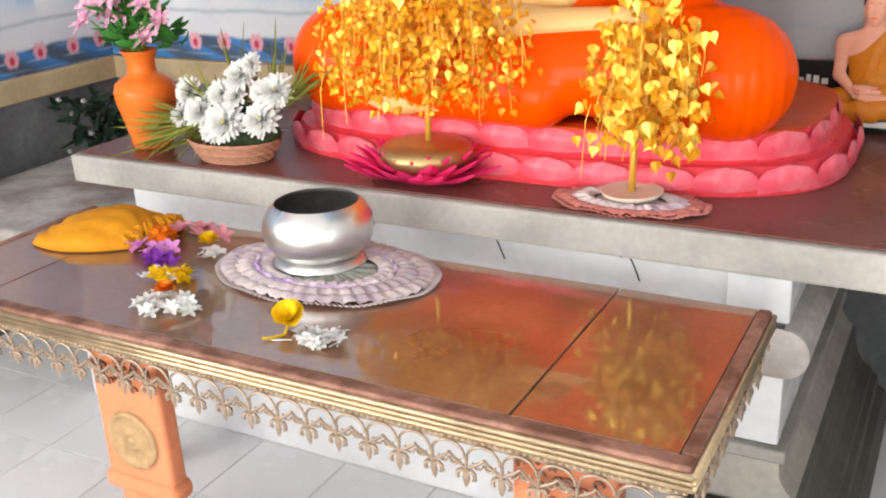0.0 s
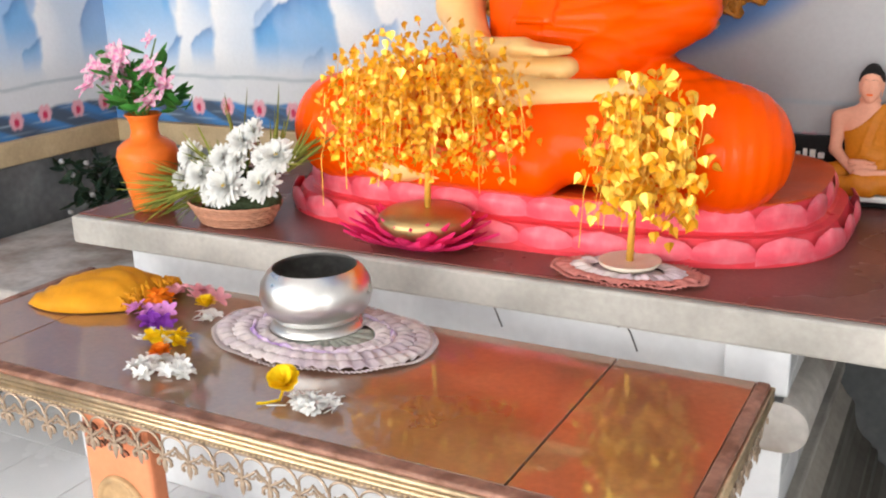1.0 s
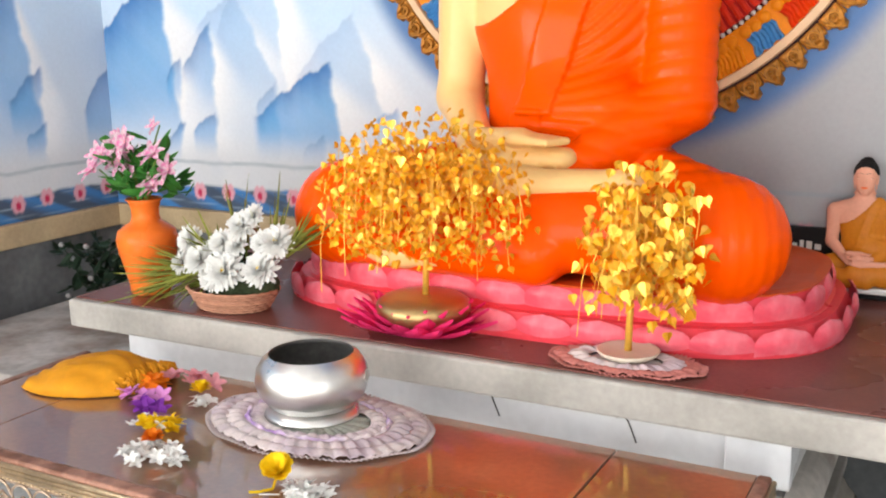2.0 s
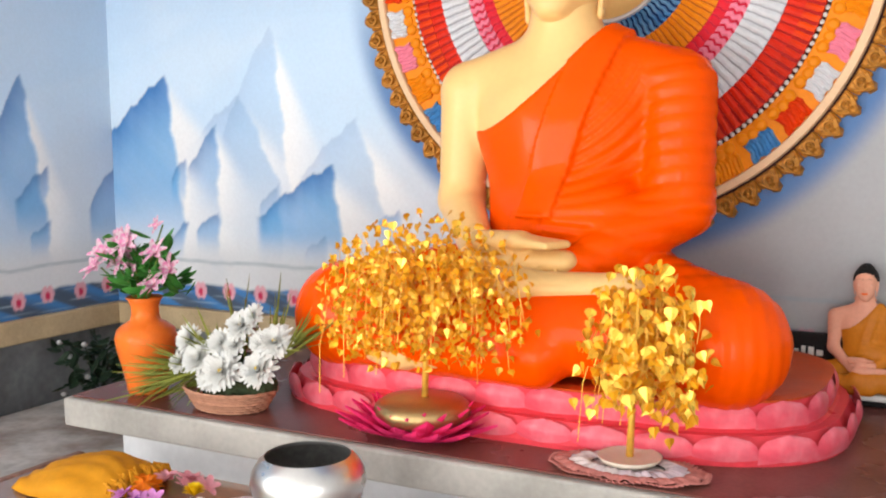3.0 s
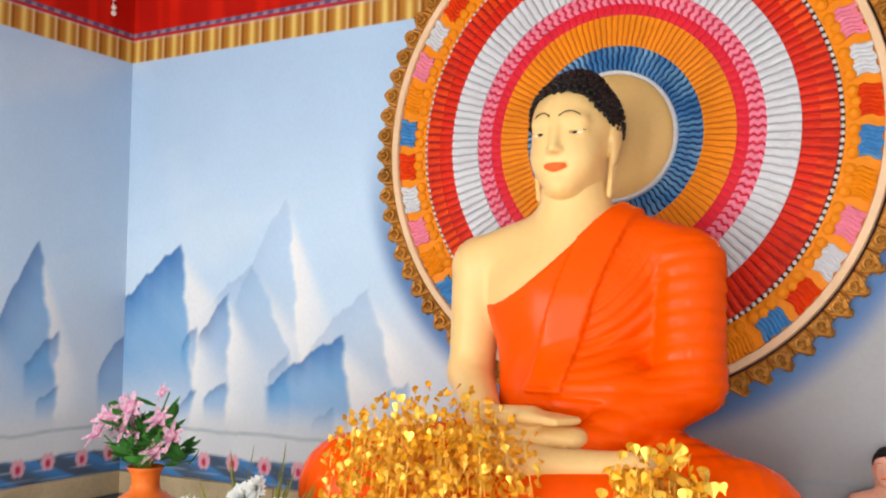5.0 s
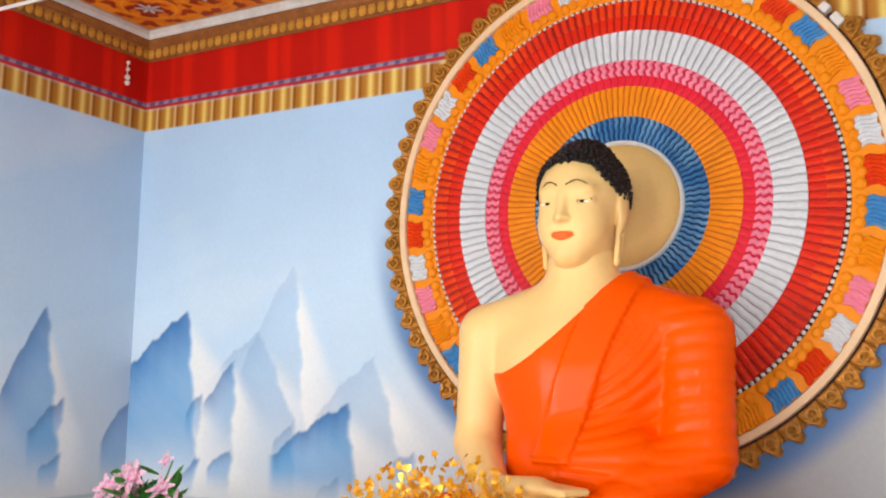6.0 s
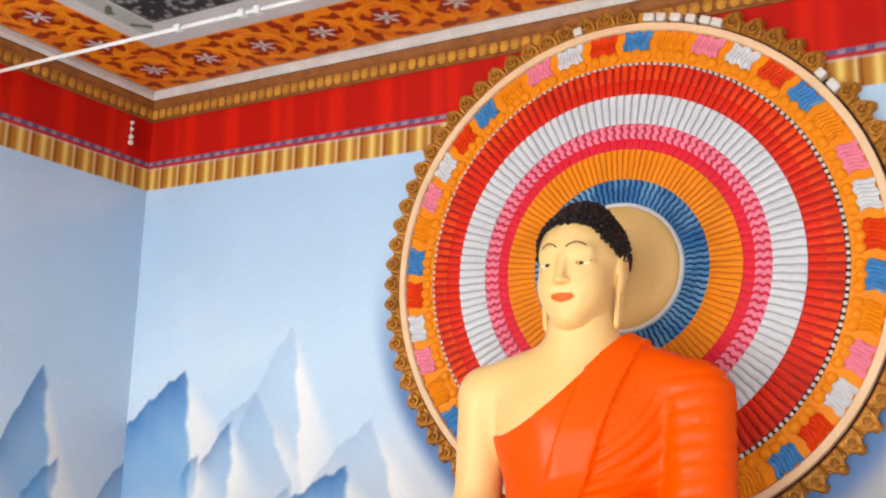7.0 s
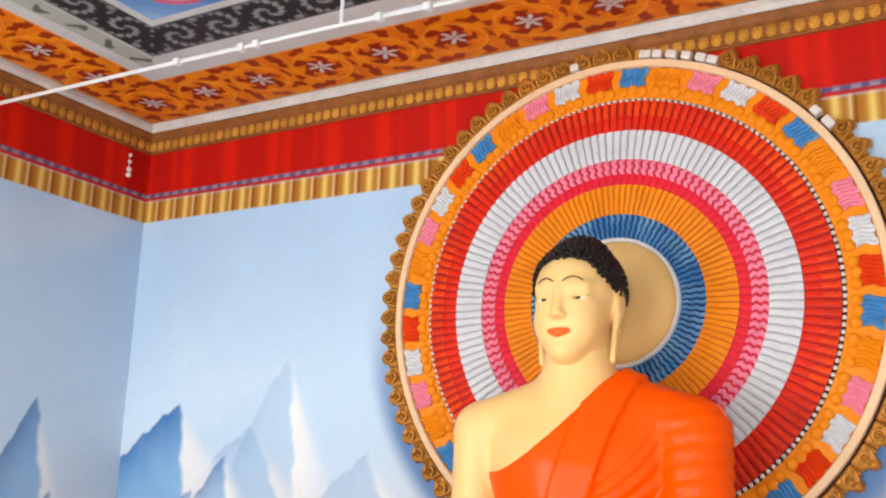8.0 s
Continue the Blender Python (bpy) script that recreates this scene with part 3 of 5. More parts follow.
def seated_statue(name, m, skin, robe, hair, h=0.0072):
    """A seated meditating figure, 1.3 m high; the lap's underside is at z = 0, it faces -y."""
    clay = Clay()
    P, lo, h = clay_grid((-0.74, -0.56, -0.03), (0.74, 0.28, 1.02), h)
    X, Y, Z = P
    A = (np.abs(X), Y, Z)
    chest = melt(ball(P, (0, 0.01, 0.66), (0.265, 0.150, 0.20)), ball(P, (0, 0.0, 0.36), (0.215, 0.145, 0.30)), 0.10)
    chest = melt(chest, limb(A, (0.05, 0.02, 0.845), (0.305, 0.02, 0.765), 0.075, 0.075), 0.07)
    chest = melt(chest, limb(P, (0, 0.02, 0.80), (0, 0.01, 0.95), 0.10, 0.098), 0.06)
    arm_l = melt(limb(P, (0.326, 0.02, 0.745), (0.340, -0.02, 0.43), 0.088, 0.080), limb(P, (0.335, -0.02, 0.43), (0.10, -0.30, 0.225), 0.080, 0.05), 0.03)
    arm_r = melt(limb(P, (-0.310, 0.02, 0.745), (-0.322, -0.01, 0.43), 0.084, 0.066), limb(P, (-0.322, -0.01, 0.43), (-0.10, -0.30, 0.245), 0.066, 0.042), 0.03)
    seat = ball(P, (0, 0.04, 0.14), (0.36, 0.22, 0.17))
    legs = melt(limb(A, (0.18, 0.02, 0.15), (0.532, -0.315, 0.125), 0.160, 0.132), seat, 0.08)
    shins = melt(limb(P, (-0.54, -0.32, 0.105), (0.10, -0.43, 0.075), 0.118, 0.072), limb(P, (0.535, -0.32, 0.115), (-0.06, -0.40, 0.145), 0.128, 0.080), 0.03)
    legs = melt(legs, shins, 0.05)
    # cloth
    fill = ball(P, (0.25, 0.035, 0.52), (0.10, 0.075, 0.22))
    bag = ball(P, (0.085, -0.085, 0.375), (0.205, 0.125, 0.125))
    body = melt(melt(melt(chest, fill, 0.04), bag, 0.05), arm_l, 0.014)
    body = melt(body, legs, 0.025) - 0.012
    u = np.clip(X + 0.22, 0, 1)
    hem = 0.635 + 1.45 * u ** 1.6 + 0.02 * (Y > 0.05)
    def crease(p):
        """Rounded swags with a narrow groove between them."""
        return 0.55 - np.abs(np.sin(np.pi * p)) ** 0.8
    across = (Z - 0.18 * (X - 0.3) + 0.25 * Y) / 0.046
    sweep = (Z - 3.4 * (X - 0.13) * (Z - 0.47) - 0.25 * (X - 0.13)) / 0.034
    on_arm = np.clip((X - 0.245) / 0.03, 0, 1)
    folds = (0.0060 * crease(across) * on_arm + 0.0072 * crease(sweep) * (1 - on_arm)) * np.clip((X + 0.01 - 0.16 * (Z - 0.5)) / 0.06, 0, 1) * np.clip((Z - 0.24) / 0.05, 0, 1) * np.clip((0.86 - Z) / 0.08, 0.15, 1)
    knee = 0.0012 * np.sin(2 * np.pi * (np.abs(X) * 0.9 + 0.5 * Y) / 0.035) * np.clip((np.abs(X) - 0.36) / 0.1, 0, 1) * np.clip((0.32 - Z) / 0.05, 0, 1)
    flapline = -0.060 + 0.20 * (Z - 0.40) + 0.17 * np.clip(Z - 0.52, 0, 1) ** 1.3
    flap = (np.abs(X - flapline - 0.055) < 0.058) & (Z > 0.40) & (Y < 0.04)
    flap2 = (np.abs(X - flapline - 0.030) < 0.055) & (Z > 0.30) & (Z <= 0.415) & (Y < 0.04)
    body = body + folds * (1 - 0.9 * flap) + knee - 0.015 * flap - 0.010 * flap2
    drape = np.maximum(body, Z - hem)
    drape = np.maximum(drape, -(np.maximum(np.maximum(arm_r - 0.016, 0.26 - Z), X + 0.2)))
    clay.add(*skin_of(drape, lo, h), robe)
    # bare parts
    bare = np.maximum(chest, 0.50 - Z)
    bare = melt(bare, arm_r, 0.03)
    foot_low = melt(limb(P, (-0.08, -0.44, 0.055), (-0.34, -0.42, 0.045), 0.046, 0.036), limb(P, (-0.28, -0.43, 0.04), (-0.40, -0.42, 0.040), 0.034, 0.024), 0.03)
    foot_top = melt(limb(P, (0.02, -0.395, 0.235), (0.32, -0.355, 0.250), 0.058, 0.044, (1, 1, 0.75)), limb(P, (-0.04, -0.39, 0.235), (0.04, -0.39, 0.235), 0.05, 0.05), 0.03)
    bare = np.minimum(bare, np.minimum(foot_low, foot_top))
    for z, r, s in ((0.303, 0.034, 1), (0.350, 0.031, -1)):
        palm = limb(P, (s * 0.12, -0.30, z - 0.01), (-s * 0.02, -0.345, z), r * 1.15, r, (1, 1.2, 0.85))
        for k in range(4):
            palm = melt(palm, limb(P, (-s * 0.01, -0.31 - 0.022 * k, z), (-s * (0.135 - 0.01 * k), -0.315 - 0.022 * k, z - 0.008), 0.0155, 0.011), 0.016)
        bare = np.minimum(bare, palm)
    clay.add(*skin_of(bare, lo, h), skin)
    before = len(clay.v)
    head_clay(clay, 1.115, skin, hair, fine=0.0042 * h / 0.0072)
    c, s = math.cos(radians(-1.5)), math.sin(radians(-1.5))
    for k in range(before, len(clay.v)):
        clay.v[k] = clay.v[k] @ np.array(((0.97 * c, s, 0), (-s, c, 0), (0, 0, 1)))
    return clay.done(name, m)


STATUE_X, STATUE_Y, SEAT = -1.045, 2.64, 1.0
statue = seated_statue("statue", pose(STATUE_X, STATUE_Y, SEAT), M["skin"], M["robe"], M["hair"])
tagged(statue, "large seated meditating statue with glossy orange robe and cream skin", "statue")
# ---- lotus pedestal: two tiers of petals under the statue
def rounded_ring(a, b, n, power=3.2):
    """Points of a rounded oblong with half sizes a, b, evenly spaced along its length."""
    t = np.linspace(0, 2 * np.pi, 2001)
    x = a * np.sign(np.cos(t)) * np.abs(np.cos(t)) ** (2 / power)
    y = b * np.sign(np.sin(t)) * np.abs(np.sin(t)) ** (2 / power)
    s = np.concatenate([[0], np.cumsum(np.hypot(np.diff(x), np.diff(y)))])
    k = (np.arange(n) + 0.5) / n * s[-1]
    return np.interp(k, s, x), np.interp(k, s, y), s[-1] / n


def petal_mesh(bm, width, height, bulge, m):
    """A fat rounded relief petal whose tip points up."""
    rows = []
    for i in range(7):
        v = i / 6
        row = []
        half = width / 2 * (1 if v < 0.45 else math.sqrt(max(0.0, 1 - ((v - 0.45) / 0.55) ** 2)))
        for j in range(9):
            u = j / 4 - 1
            out = bulge * (1 - u * u * 0.85) * (math.sin(math.pi * (0.12 + 0.80 * v)))
            row.append(m @ Vector((u * half, -out, v * height)))
        rows.append(row)
    return sheet(bm, rows)


pedestal = thing("lotus_pedestal", STATUE_X, 2.60, SLAB, "glossy pink lotus pedestal with two tiers of petals", "pedestal")


def oblong_band(profile, n=96, power=3.2):
    bm = bmesh.new()
    rows = []
    for da, z in profile:
        x, y, _ = rounded_ring(da[0], da[1], n, power)
        rows.append([(x[i % n], y[i % n], z) for i in range(n + 1)])
    sheet(bm, rows)
    bm.faces.new([bm.verts.new(p) for p in rows[-1][:-1]])
    bmesh.ops.remove_doubles(bm, verts=bm.verts, dist=1e-5)
    return bm


part("lower_tier", oblong_band([((0.80, 0.455), 0.002), ((0.80, 0.455), 0.015), ((0.775, 0.43), 0.065)]), M["pink_base"], pedestal, smooth=False)
part("upper_tier", oblong_band([((0.76, 0.415), 0.060), ((0.735, 0.39), 0.075), ((0.735, 0.39), 0.132)]), M["pink_base"], pedestal)
part("seat_top", oblong_band([((0.735, 0.392), 0.130), ((0.738, 0.394), 0.136), ((0.71, 0.37), 0.139)]), M["orange_top"], pedestal, "worn red-orange top")
for a, b, z, hgt, n, bulge, shift in ((0.795, 0.445, 0.006, 0.066, 30, 0.016, 0.0), (0.735, 0.388, 0.066, 0.068, 28, 0.016, 0.5)):
    px, py, w = rounded_ring(a, b, n)
    qx, qy, _ = rounded_ring(a, b, n * 50)
    bm = petal_mesh(bmesh.new(), w * 1.04, hgt, bulge, Matrix())
    first = None
    for i in range(n):
        k = int((i + shift) * 50 + 25) % (n * 50)
        dx, dy = qx[(k + 12) % (n * 50)] - qx[k - 12], qy[(k + 12) % (n * 50)] - qy[k - 12]
        place = Matrix.Translation((qx[k], qy[k], z)) @ Matrix.Rotation(math.atan2(dy, dx), 4, "Z")
        if first is None:
            first = part("petal", bm, M["pink_petal"], pedestal, smooth=True)
            first.matrix_basis = place
        else:
            ob = new("petal", first.data)
            ob.parent = pedestal
            ob.matrix_basis = place
# ---- striped halo in relief on the wall behind the statue
M["h_red"] = surface("halo_red", (0.86, 0.065, 0.002), 0.4, var=0.2, scale=5, bump=0.08, second=(0.70, 0.03, 0.008))
M["h_white"] = surface("halo_white", (0.66, 0.67, 0.70), 0.4, var=0.12, scale=5, bump=0.08)
M["h_pink"] = surface("halo_pink", (0.86, 0.24, 0.34), 0.4, var=0.15, scale=5, bump=0.08)
M["h_rose"] = surface("halo_rose", (0.74, 0.015, 0.035), 0.4, var=0.1, scale=5, bump=0.08)
M["h_deep"] = surface("halo_deep_red", (0.72, 0.022, 0.004), 0.4, var=0.15, scale=5, bump=0.08)
M["h_orange"] = surface("halo_orange", (0.86, 0.26, 0.006), 0.4, var=0.15, scale=5, bump=0.08)
M["h_blue"] = surface("halo_blue", (0.055, 0.22, 0.50), 0.4, var=0.25, scale=9, bump=0.08, second=(0.20, 0.42, 0.64))
M["h_cream"] = surface("halo_cream", (0.82, 0.56, 0.34), 0.4, var=0.1, scale=4, bump=0.08)
M["h_bronze"] = surface("halo_bronze", (0.56, 0.23, 0.035), 0.38, metal=0.2, var=0.35, scale=25, bump=0.3, per_piece=0.2)
M["h_dark"] = surface("halo_dark_groove", (0.05, 0.018, 0.02), 0.6, var=0.2, scale=20)
M["nimbus"] = surface("nimbus_paint", (0.86, 0.54, 0.20), 0.35, var=0.06, scale=3, bump=0.05)
M["cement_white"] = surface("white_cement", (0.72, 0.68, 0.64), 0.7, var=0.15, scale=30, bump=0.3)
M["bead_white"] = surface("white_bead_paint", (0.72, 0.70, 0.68), 0.4, var=0.1, scale=30)

HALO_X, HALO_Z = -1.045, 2.175
halo = tagged(new("halo"), "round halo relief with red, white, pink, orange and blue pleated rings", "halo")
halo.matrix_world = pose(HALO_X, NY - 0.004, HALO_Z, 90)


def polar(r, a, z):
    return (r * math.cos(a), r * math.sin(a), z)


def pleats(r0, r1, n, z0, depth, zig, steps=5, ridge=0.68):
    """A ring of narrow radial tongues with wavy dark grooves between them."""
    bm = bmesh.new()
    rows, step = [], 2 * math.pi / n
    for k in range(steps + 1):
        r = r0 + (r1 - r0) * k / steps
        off = zig * step * (0.5 if k % 2 else -0.5)
        edge = depth * (0.25 if k in (0, steps) else 1.0)
        row = []
        for i in range(n):
            a = i * step + off
            row += [polar(r, a, z0 - depth), polar(r, a + 0.04 * step, z0 + 0.4 * edge), polar(r, a + ridge * step * 0.5, z0 + edge), polar(r, a + (ridge - 0.04) * step, z0 + 0.4 * edge), polar(r, a + ridge * step, z0 - depth)]
        row.append(polar(r, 2 * math.pi + off, z0 - depth))
        rows.append(row)
    sheet(bm, rows, flip=True)
    bm.faces.ensure_lookup_table()
    for k, f in enumerate(bm.faces):
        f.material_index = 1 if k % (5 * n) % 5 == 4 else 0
    for r, pts in ((r0, rows[0]), (r1, rows[-1][::-1])):
        low = [(p[0], p[1], 0) for p in pts]
        sheet(bm, [low, pts], flip=True)
    return bm


def annulus(r0, r1, z0, z1, n=160, round_top=0.003):
    return lathe(bmesh.new(), [(r0, 0), (r0, z0), (r0 + round_top, z1), (r1 - round_top, z1), (r1, z0), (r1, 0)][::-1], n)


part("backing", lathe(bmesh.new(), [(0.845, 0), (0.842, 0.008), (0, 0.008)], 160), M["h_dark"], halo)
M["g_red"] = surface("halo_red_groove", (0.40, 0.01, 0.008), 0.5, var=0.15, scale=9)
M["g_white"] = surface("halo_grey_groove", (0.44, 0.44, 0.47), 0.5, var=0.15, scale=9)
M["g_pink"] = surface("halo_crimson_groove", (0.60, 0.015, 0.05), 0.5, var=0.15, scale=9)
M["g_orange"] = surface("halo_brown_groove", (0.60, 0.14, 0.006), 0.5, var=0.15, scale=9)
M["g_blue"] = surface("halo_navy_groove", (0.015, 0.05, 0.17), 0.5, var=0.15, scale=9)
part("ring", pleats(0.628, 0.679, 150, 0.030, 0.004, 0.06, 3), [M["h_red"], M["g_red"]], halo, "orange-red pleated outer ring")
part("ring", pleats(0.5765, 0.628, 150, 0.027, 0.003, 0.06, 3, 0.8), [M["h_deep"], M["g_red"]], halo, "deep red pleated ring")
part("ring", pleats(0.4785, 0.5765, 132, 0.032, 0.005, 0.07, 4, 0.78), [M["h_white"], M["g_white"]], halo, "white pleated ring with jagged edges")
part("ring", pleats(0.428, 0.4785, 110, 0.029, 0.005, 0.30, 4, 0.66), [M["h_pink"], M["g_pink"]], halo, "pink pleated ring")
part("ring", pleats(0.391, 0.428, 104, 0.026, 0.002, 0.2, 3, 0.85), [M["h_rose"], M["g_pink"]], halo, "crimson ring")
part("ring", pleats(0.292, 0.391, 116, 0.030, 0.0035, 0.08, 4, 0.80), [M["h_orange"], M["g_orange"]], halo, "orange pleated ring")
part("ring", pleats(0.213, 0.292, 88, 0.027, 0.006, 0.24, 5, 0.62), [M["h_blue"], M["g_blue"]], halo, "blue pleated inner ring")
part("rim", annulus(0.199, 0.213, 0.030, 0.036, 96), M["bead_white"], halo, "white rim")
part("nimbus", lathe(bmesh.new(), [(0.199, 0.0), (0.199, 0.024), (0.12, 0.028), (0, 0.029)], 96), M["nimbus"], halo, "plain tan disc", smooth=True)
part("flag_band", annulus(0.692, 0.797, 0.016, 0.018), M["h_orange"], halo, "orange band behind the flags")
part("border", annulus(0.797, 0.824, 0.030, 0.036), M["h_cream"], halo, "smooth cream border")


def shared(first, mesh_bm, name, material, parent, place):
    """A piece on the mesh of the first of its kind."""
    if first is None:
        ob = part(name, mesh_bm, material, parent, smooth=False)
    else:
        ob = new(name, first.data)
        ob.parent = parent
    ob.matrix_basis = place
    return ob


bead_bm = bmesh.new()
bmesh.ops.create_icosphere(bead_bm, subdivisions=1, radius=0.0082)
first = None
for i in range(205):
    ob = shared(first, bead_bm, "bead", M["bead_white"], halo, Matrix.Translation(polar(0.6855, 2 * math.pi * i / 205, 0.017)))
    first = first or ob

FLAG_COLOURS = ["h_blue", "h_orange", "h_pink", "h_white", "h_red"]
firsts = {}
for i in range(40):
    colour = FLAG_COLOURS[i % 5]
    if colour not in firsts:
        bm = bmesh.new()
        rows = []
        for k in range(5):
            r = 0.733 + 0.061 * k / 4
            row = []
            for j in range(15):
                u = j / 14 - 0.5
                a = u * radians(6.9 - 0.5 * (k == 2)) + radians(0.35) * math.sin(k * 1.3)
                row.append(polar(r + 0.004 * math.sin(j * 1.1), a, 0.024 + (0.004 if j % 2 else 0) + 0.004 * math.sin(k * 1.6)))
            rows.append(row)
        sheet(bm, rows, flip=True)
        edge = bmesh.ops.extrude_edge_only(bm, edges=[e for e in bm.edges if e.is_boundary])
        for v in edge["geom"]:
            if isinstance(v, bmesh.types.BMVert):
                v.co.z = 0.012
        firsts[colour] = bm
        ob = part("flag", bm, M[colour], halo)
        firsts[colour] = ob
    else:
        ob = new("flag", firsts[colour].data)
        ob.parent = halo
    ob.matrix_basis = Matrix.Rotation(radians(84.5 - 9 * i), 4, "Z")

# orange scallops between the flags, on the inner side
first = None
for i in range(40):
    bm = None
    if first is None:
        bm = bmesh.new()
        for k in range(3):
            lathe(bm, [(0.019, 0), (0.018, 0.007), (0.010, 0.012), (0, 0.013)], 12, Matrix.Translation(polar(0.716 + 0.006 * (k % 2), radians(-2.6 + 2.6 * k), 0.017)))
    ob = shared(first, bm, "scallop", M["h_orange"], halo, Matrix.Rotation(radians(84.5 - 9 * i), 4, "Z"))
    first = first or ob

# bronze curls round the edge, some broken off and patched
curl = bmesh.new()
ring = [(0.016 * math.cos(t), 0.016 * math.sin(t), 0.030) for t in np.linspace(0.4, 5.6, 12)]
tube(curl, ring, [0.0055] * 9 + [0.0045, 0.004, 0.003], 5)
bmesh.ops.create_icosphere(curl, subdivisions=1, radius=0.0085, matrix=Matrix.Translation((0, 0, 0.031)))
for s in (-1, 1):
    tube(curl, [(-0.022, s * 0.030, 0.020), (0.000, s * 0.026, 0.030), (0.018, s * 0.014, 0.028), (0.034, s * 0.004, 0.022)], [0.004, 0.006, 0.007, 0.003], 5)
box(curl, -0.026, 0.014, -0.035, 0.035, 0.0, 0.022, 0.004, 1)
lathe(curl, [(0.020, 0), (0.015, 0.020), (0.006, 0.026), (0, 0.027)], 6, Matrix.Translation((0.025, 0, 0.0)))
first = None
for i in range(74):
    deg = i * 360 / 74
    if 64 < deg < 84 or 97.5 < deg < 101.5 or 35 < deg < 42:
        continue
    ob = shared(first, curl, "curl", M["h_bronze"], halo, Matrix.Rotation(radians(deg), 4, "Z") @ Matrix.Translation((0.857, 0, 0)))
    first = first or ob
first = None
for k, deg in enumerate((66.3, 69.4, 72.6, 75.6, 78.8, 82.0, 99.5, 37.0, 40.2)):
    bm = boxed(-0.014, 0.014, -0.020, 0.020, 0, 0.04, 0.006, 2) if first is None else None
    ob = shared(first, bm, "patch", M["cement_white"], halo, Matrix.Rotation(radians(deg + 0.4 * math.sin(5 * k)), 4, "Z") @ Matrix.Translation((0.842, 0, 0)) @ Matrix.Diagonal((1, 0.9 + 0.15 * math.sin(3 * k), 1, 1)))
    first = first or ob
# ---- cornice, dado, bench, altar mouldings, rail
M["cornice"] = surface("brown_gold_cornice", (0.30, 0.11, 0.03), 0.45, var=0.3, scale=12, bump=0.2)
M["cornice_gold"] = surface("gold_leaf_relief", (0.66, 0.33, 0.05), 0.45, metal=0.2, var=0.3, scale=20, bump=0.2, per_piece=0.2)
M["white_strip"] = surface("white_ceiling_strip", (0.66, 0.65, 0.63), 0.5, var=0.2, scale=5, bump=0.15, stain=0.2)
M["white_plastic"] = surface("white_plastic", (0.74, 0.73, 0.72), 0.35, var=0.08, scale=10)
M["black_board"] = surface("black_board", (0.012, 0.012, 0.013), 0.3, var=0.3, scale=8)
M["bench_stone"] = surface("worn_pale_stone", (0.56, 0.53, 0.50), 0.5, var=0.3, scale=4, fine=40, bump=0.25, second=(0.30, 0.24, 0.20), stain=0.4)

for name, length in (("cornice_north", 4.3), ("cornice_west", 3.2)):
    trim = tagged(new(name), "brown and gold moulding along the top of the wall", "cornice", kind="structure")
    rot = 0 if "north" in name else 1

    def placed(x, y, z):
        return (WX + x, NY + y, z) if rot == 0 else (WX - y, NY - x, z)
    bm = bmesh.new()
    prof = [(0.0, 2.986), (-0.012, 2.986), (-0.017, 2.992), (-0.013, 2.999), (-0.016, 3.036), (-0.024, 3.042), (-0.024, 3.050), (-0.034, 3.068), (-0.034, 3.076), (0.0, 3.076)]
    rows = [[placed(x, y, z) for y, z in prof] for x in (0.0, length)]
    sheet(bm, rows, flip=bool(rot))
    part("moulding", bm, M["cornice"], trim)
    bm = bmesh.new()
    rows = [[placed(x, y, z) for y, z in [(0.0, 3.076), (-0.038, 3.077), (-0.048, 3.090), (-0.048, 3.112), (0, 3.119)]] for x in (0.0, length)]
    sheet(bm, rows, flip=bool(rot))
    part("strip", bm, M["white_strip"], trim, "white strip beside the ceiling")
    leaf = bmesh.new()
    lathe(leaf, [(0.018, 0), (0.017, 0.003), (0.013, 0.003), (0.009, 0.0055), (0, 0.006)], 8, pose(0, 0, 0, 90) @ Matrix.Diagonal((1, 1.35, 1, 1)))
    first = None
    for i in range(int(length / 0.043)):
        x, y, z = placed(0.03 + i * 0.043, -0.014, 3.018)
        place = pose(x, y, z, 0, 0, 0 if rot == 0 else 90)
        ob = shared(first, leaf, "leaf", M["cornice_gold"], trim, place)
        first = first or ob

# dado with a tan ledge
for name, x0, x1, y0, y1 in (("dado_north", WX, EX, NY - 0.025, NY), ("dado_west", WX, WX + 0.025, SY, NY - 0.025)):
    dado = tagged(part(name, boxed(x0, x1, y0, y1, 0, 0.852, 0.0), M["dado"]), "dark grey dado along the foot of the wall", "dado", kind="structure")
    g = 0.012
    wide = boxed(x0, x1 + (g if "west" in name else 0), y0 - (g if "north" in name else 0), y1, 0.853, 0.944, 0.006)
    part("ledge", wide, M["tan"], dado, "tan painted ledge")

# low bench beside the altar
bench = thing("stone_bench", -2.79, 2.43, 0, "low worn pale stone bench beside the altar", "bench")
part("slab", boxed(-0.40, 0.41, -0.53, 0.53, 0.53, 0.60, 0.025, 4), M["bench_stone"], bench)
part("support", boxed(-0.36, 0.36, 0.10, 0.50, 0.0, 0.53, 0.01, 2), M["dado"], bench)

# the altar's corner block, torus and base mouldings
def run_along_y(profile, y0, y1, material, name, label=""):
    bm = bmesh.new()
    sheet(bm, [[(x, y, z) for x, z in profile] for y in (y0, y1)], flip=False)
    bm.faces.new([bm.verts.new((x, y0, z)) for x, z in profile][::-1] + [bm.verts.new((profile[0][0], y0, 0.0))])
    return at_altar(part(name, bm, material, altar, label))


def half_round(x, z, r, n=10):
    return [(x + r * math.cos(t), z + r * math.sin(t)) for t in np.linspace(math.pi / 2, -math.pi / 2, n)]


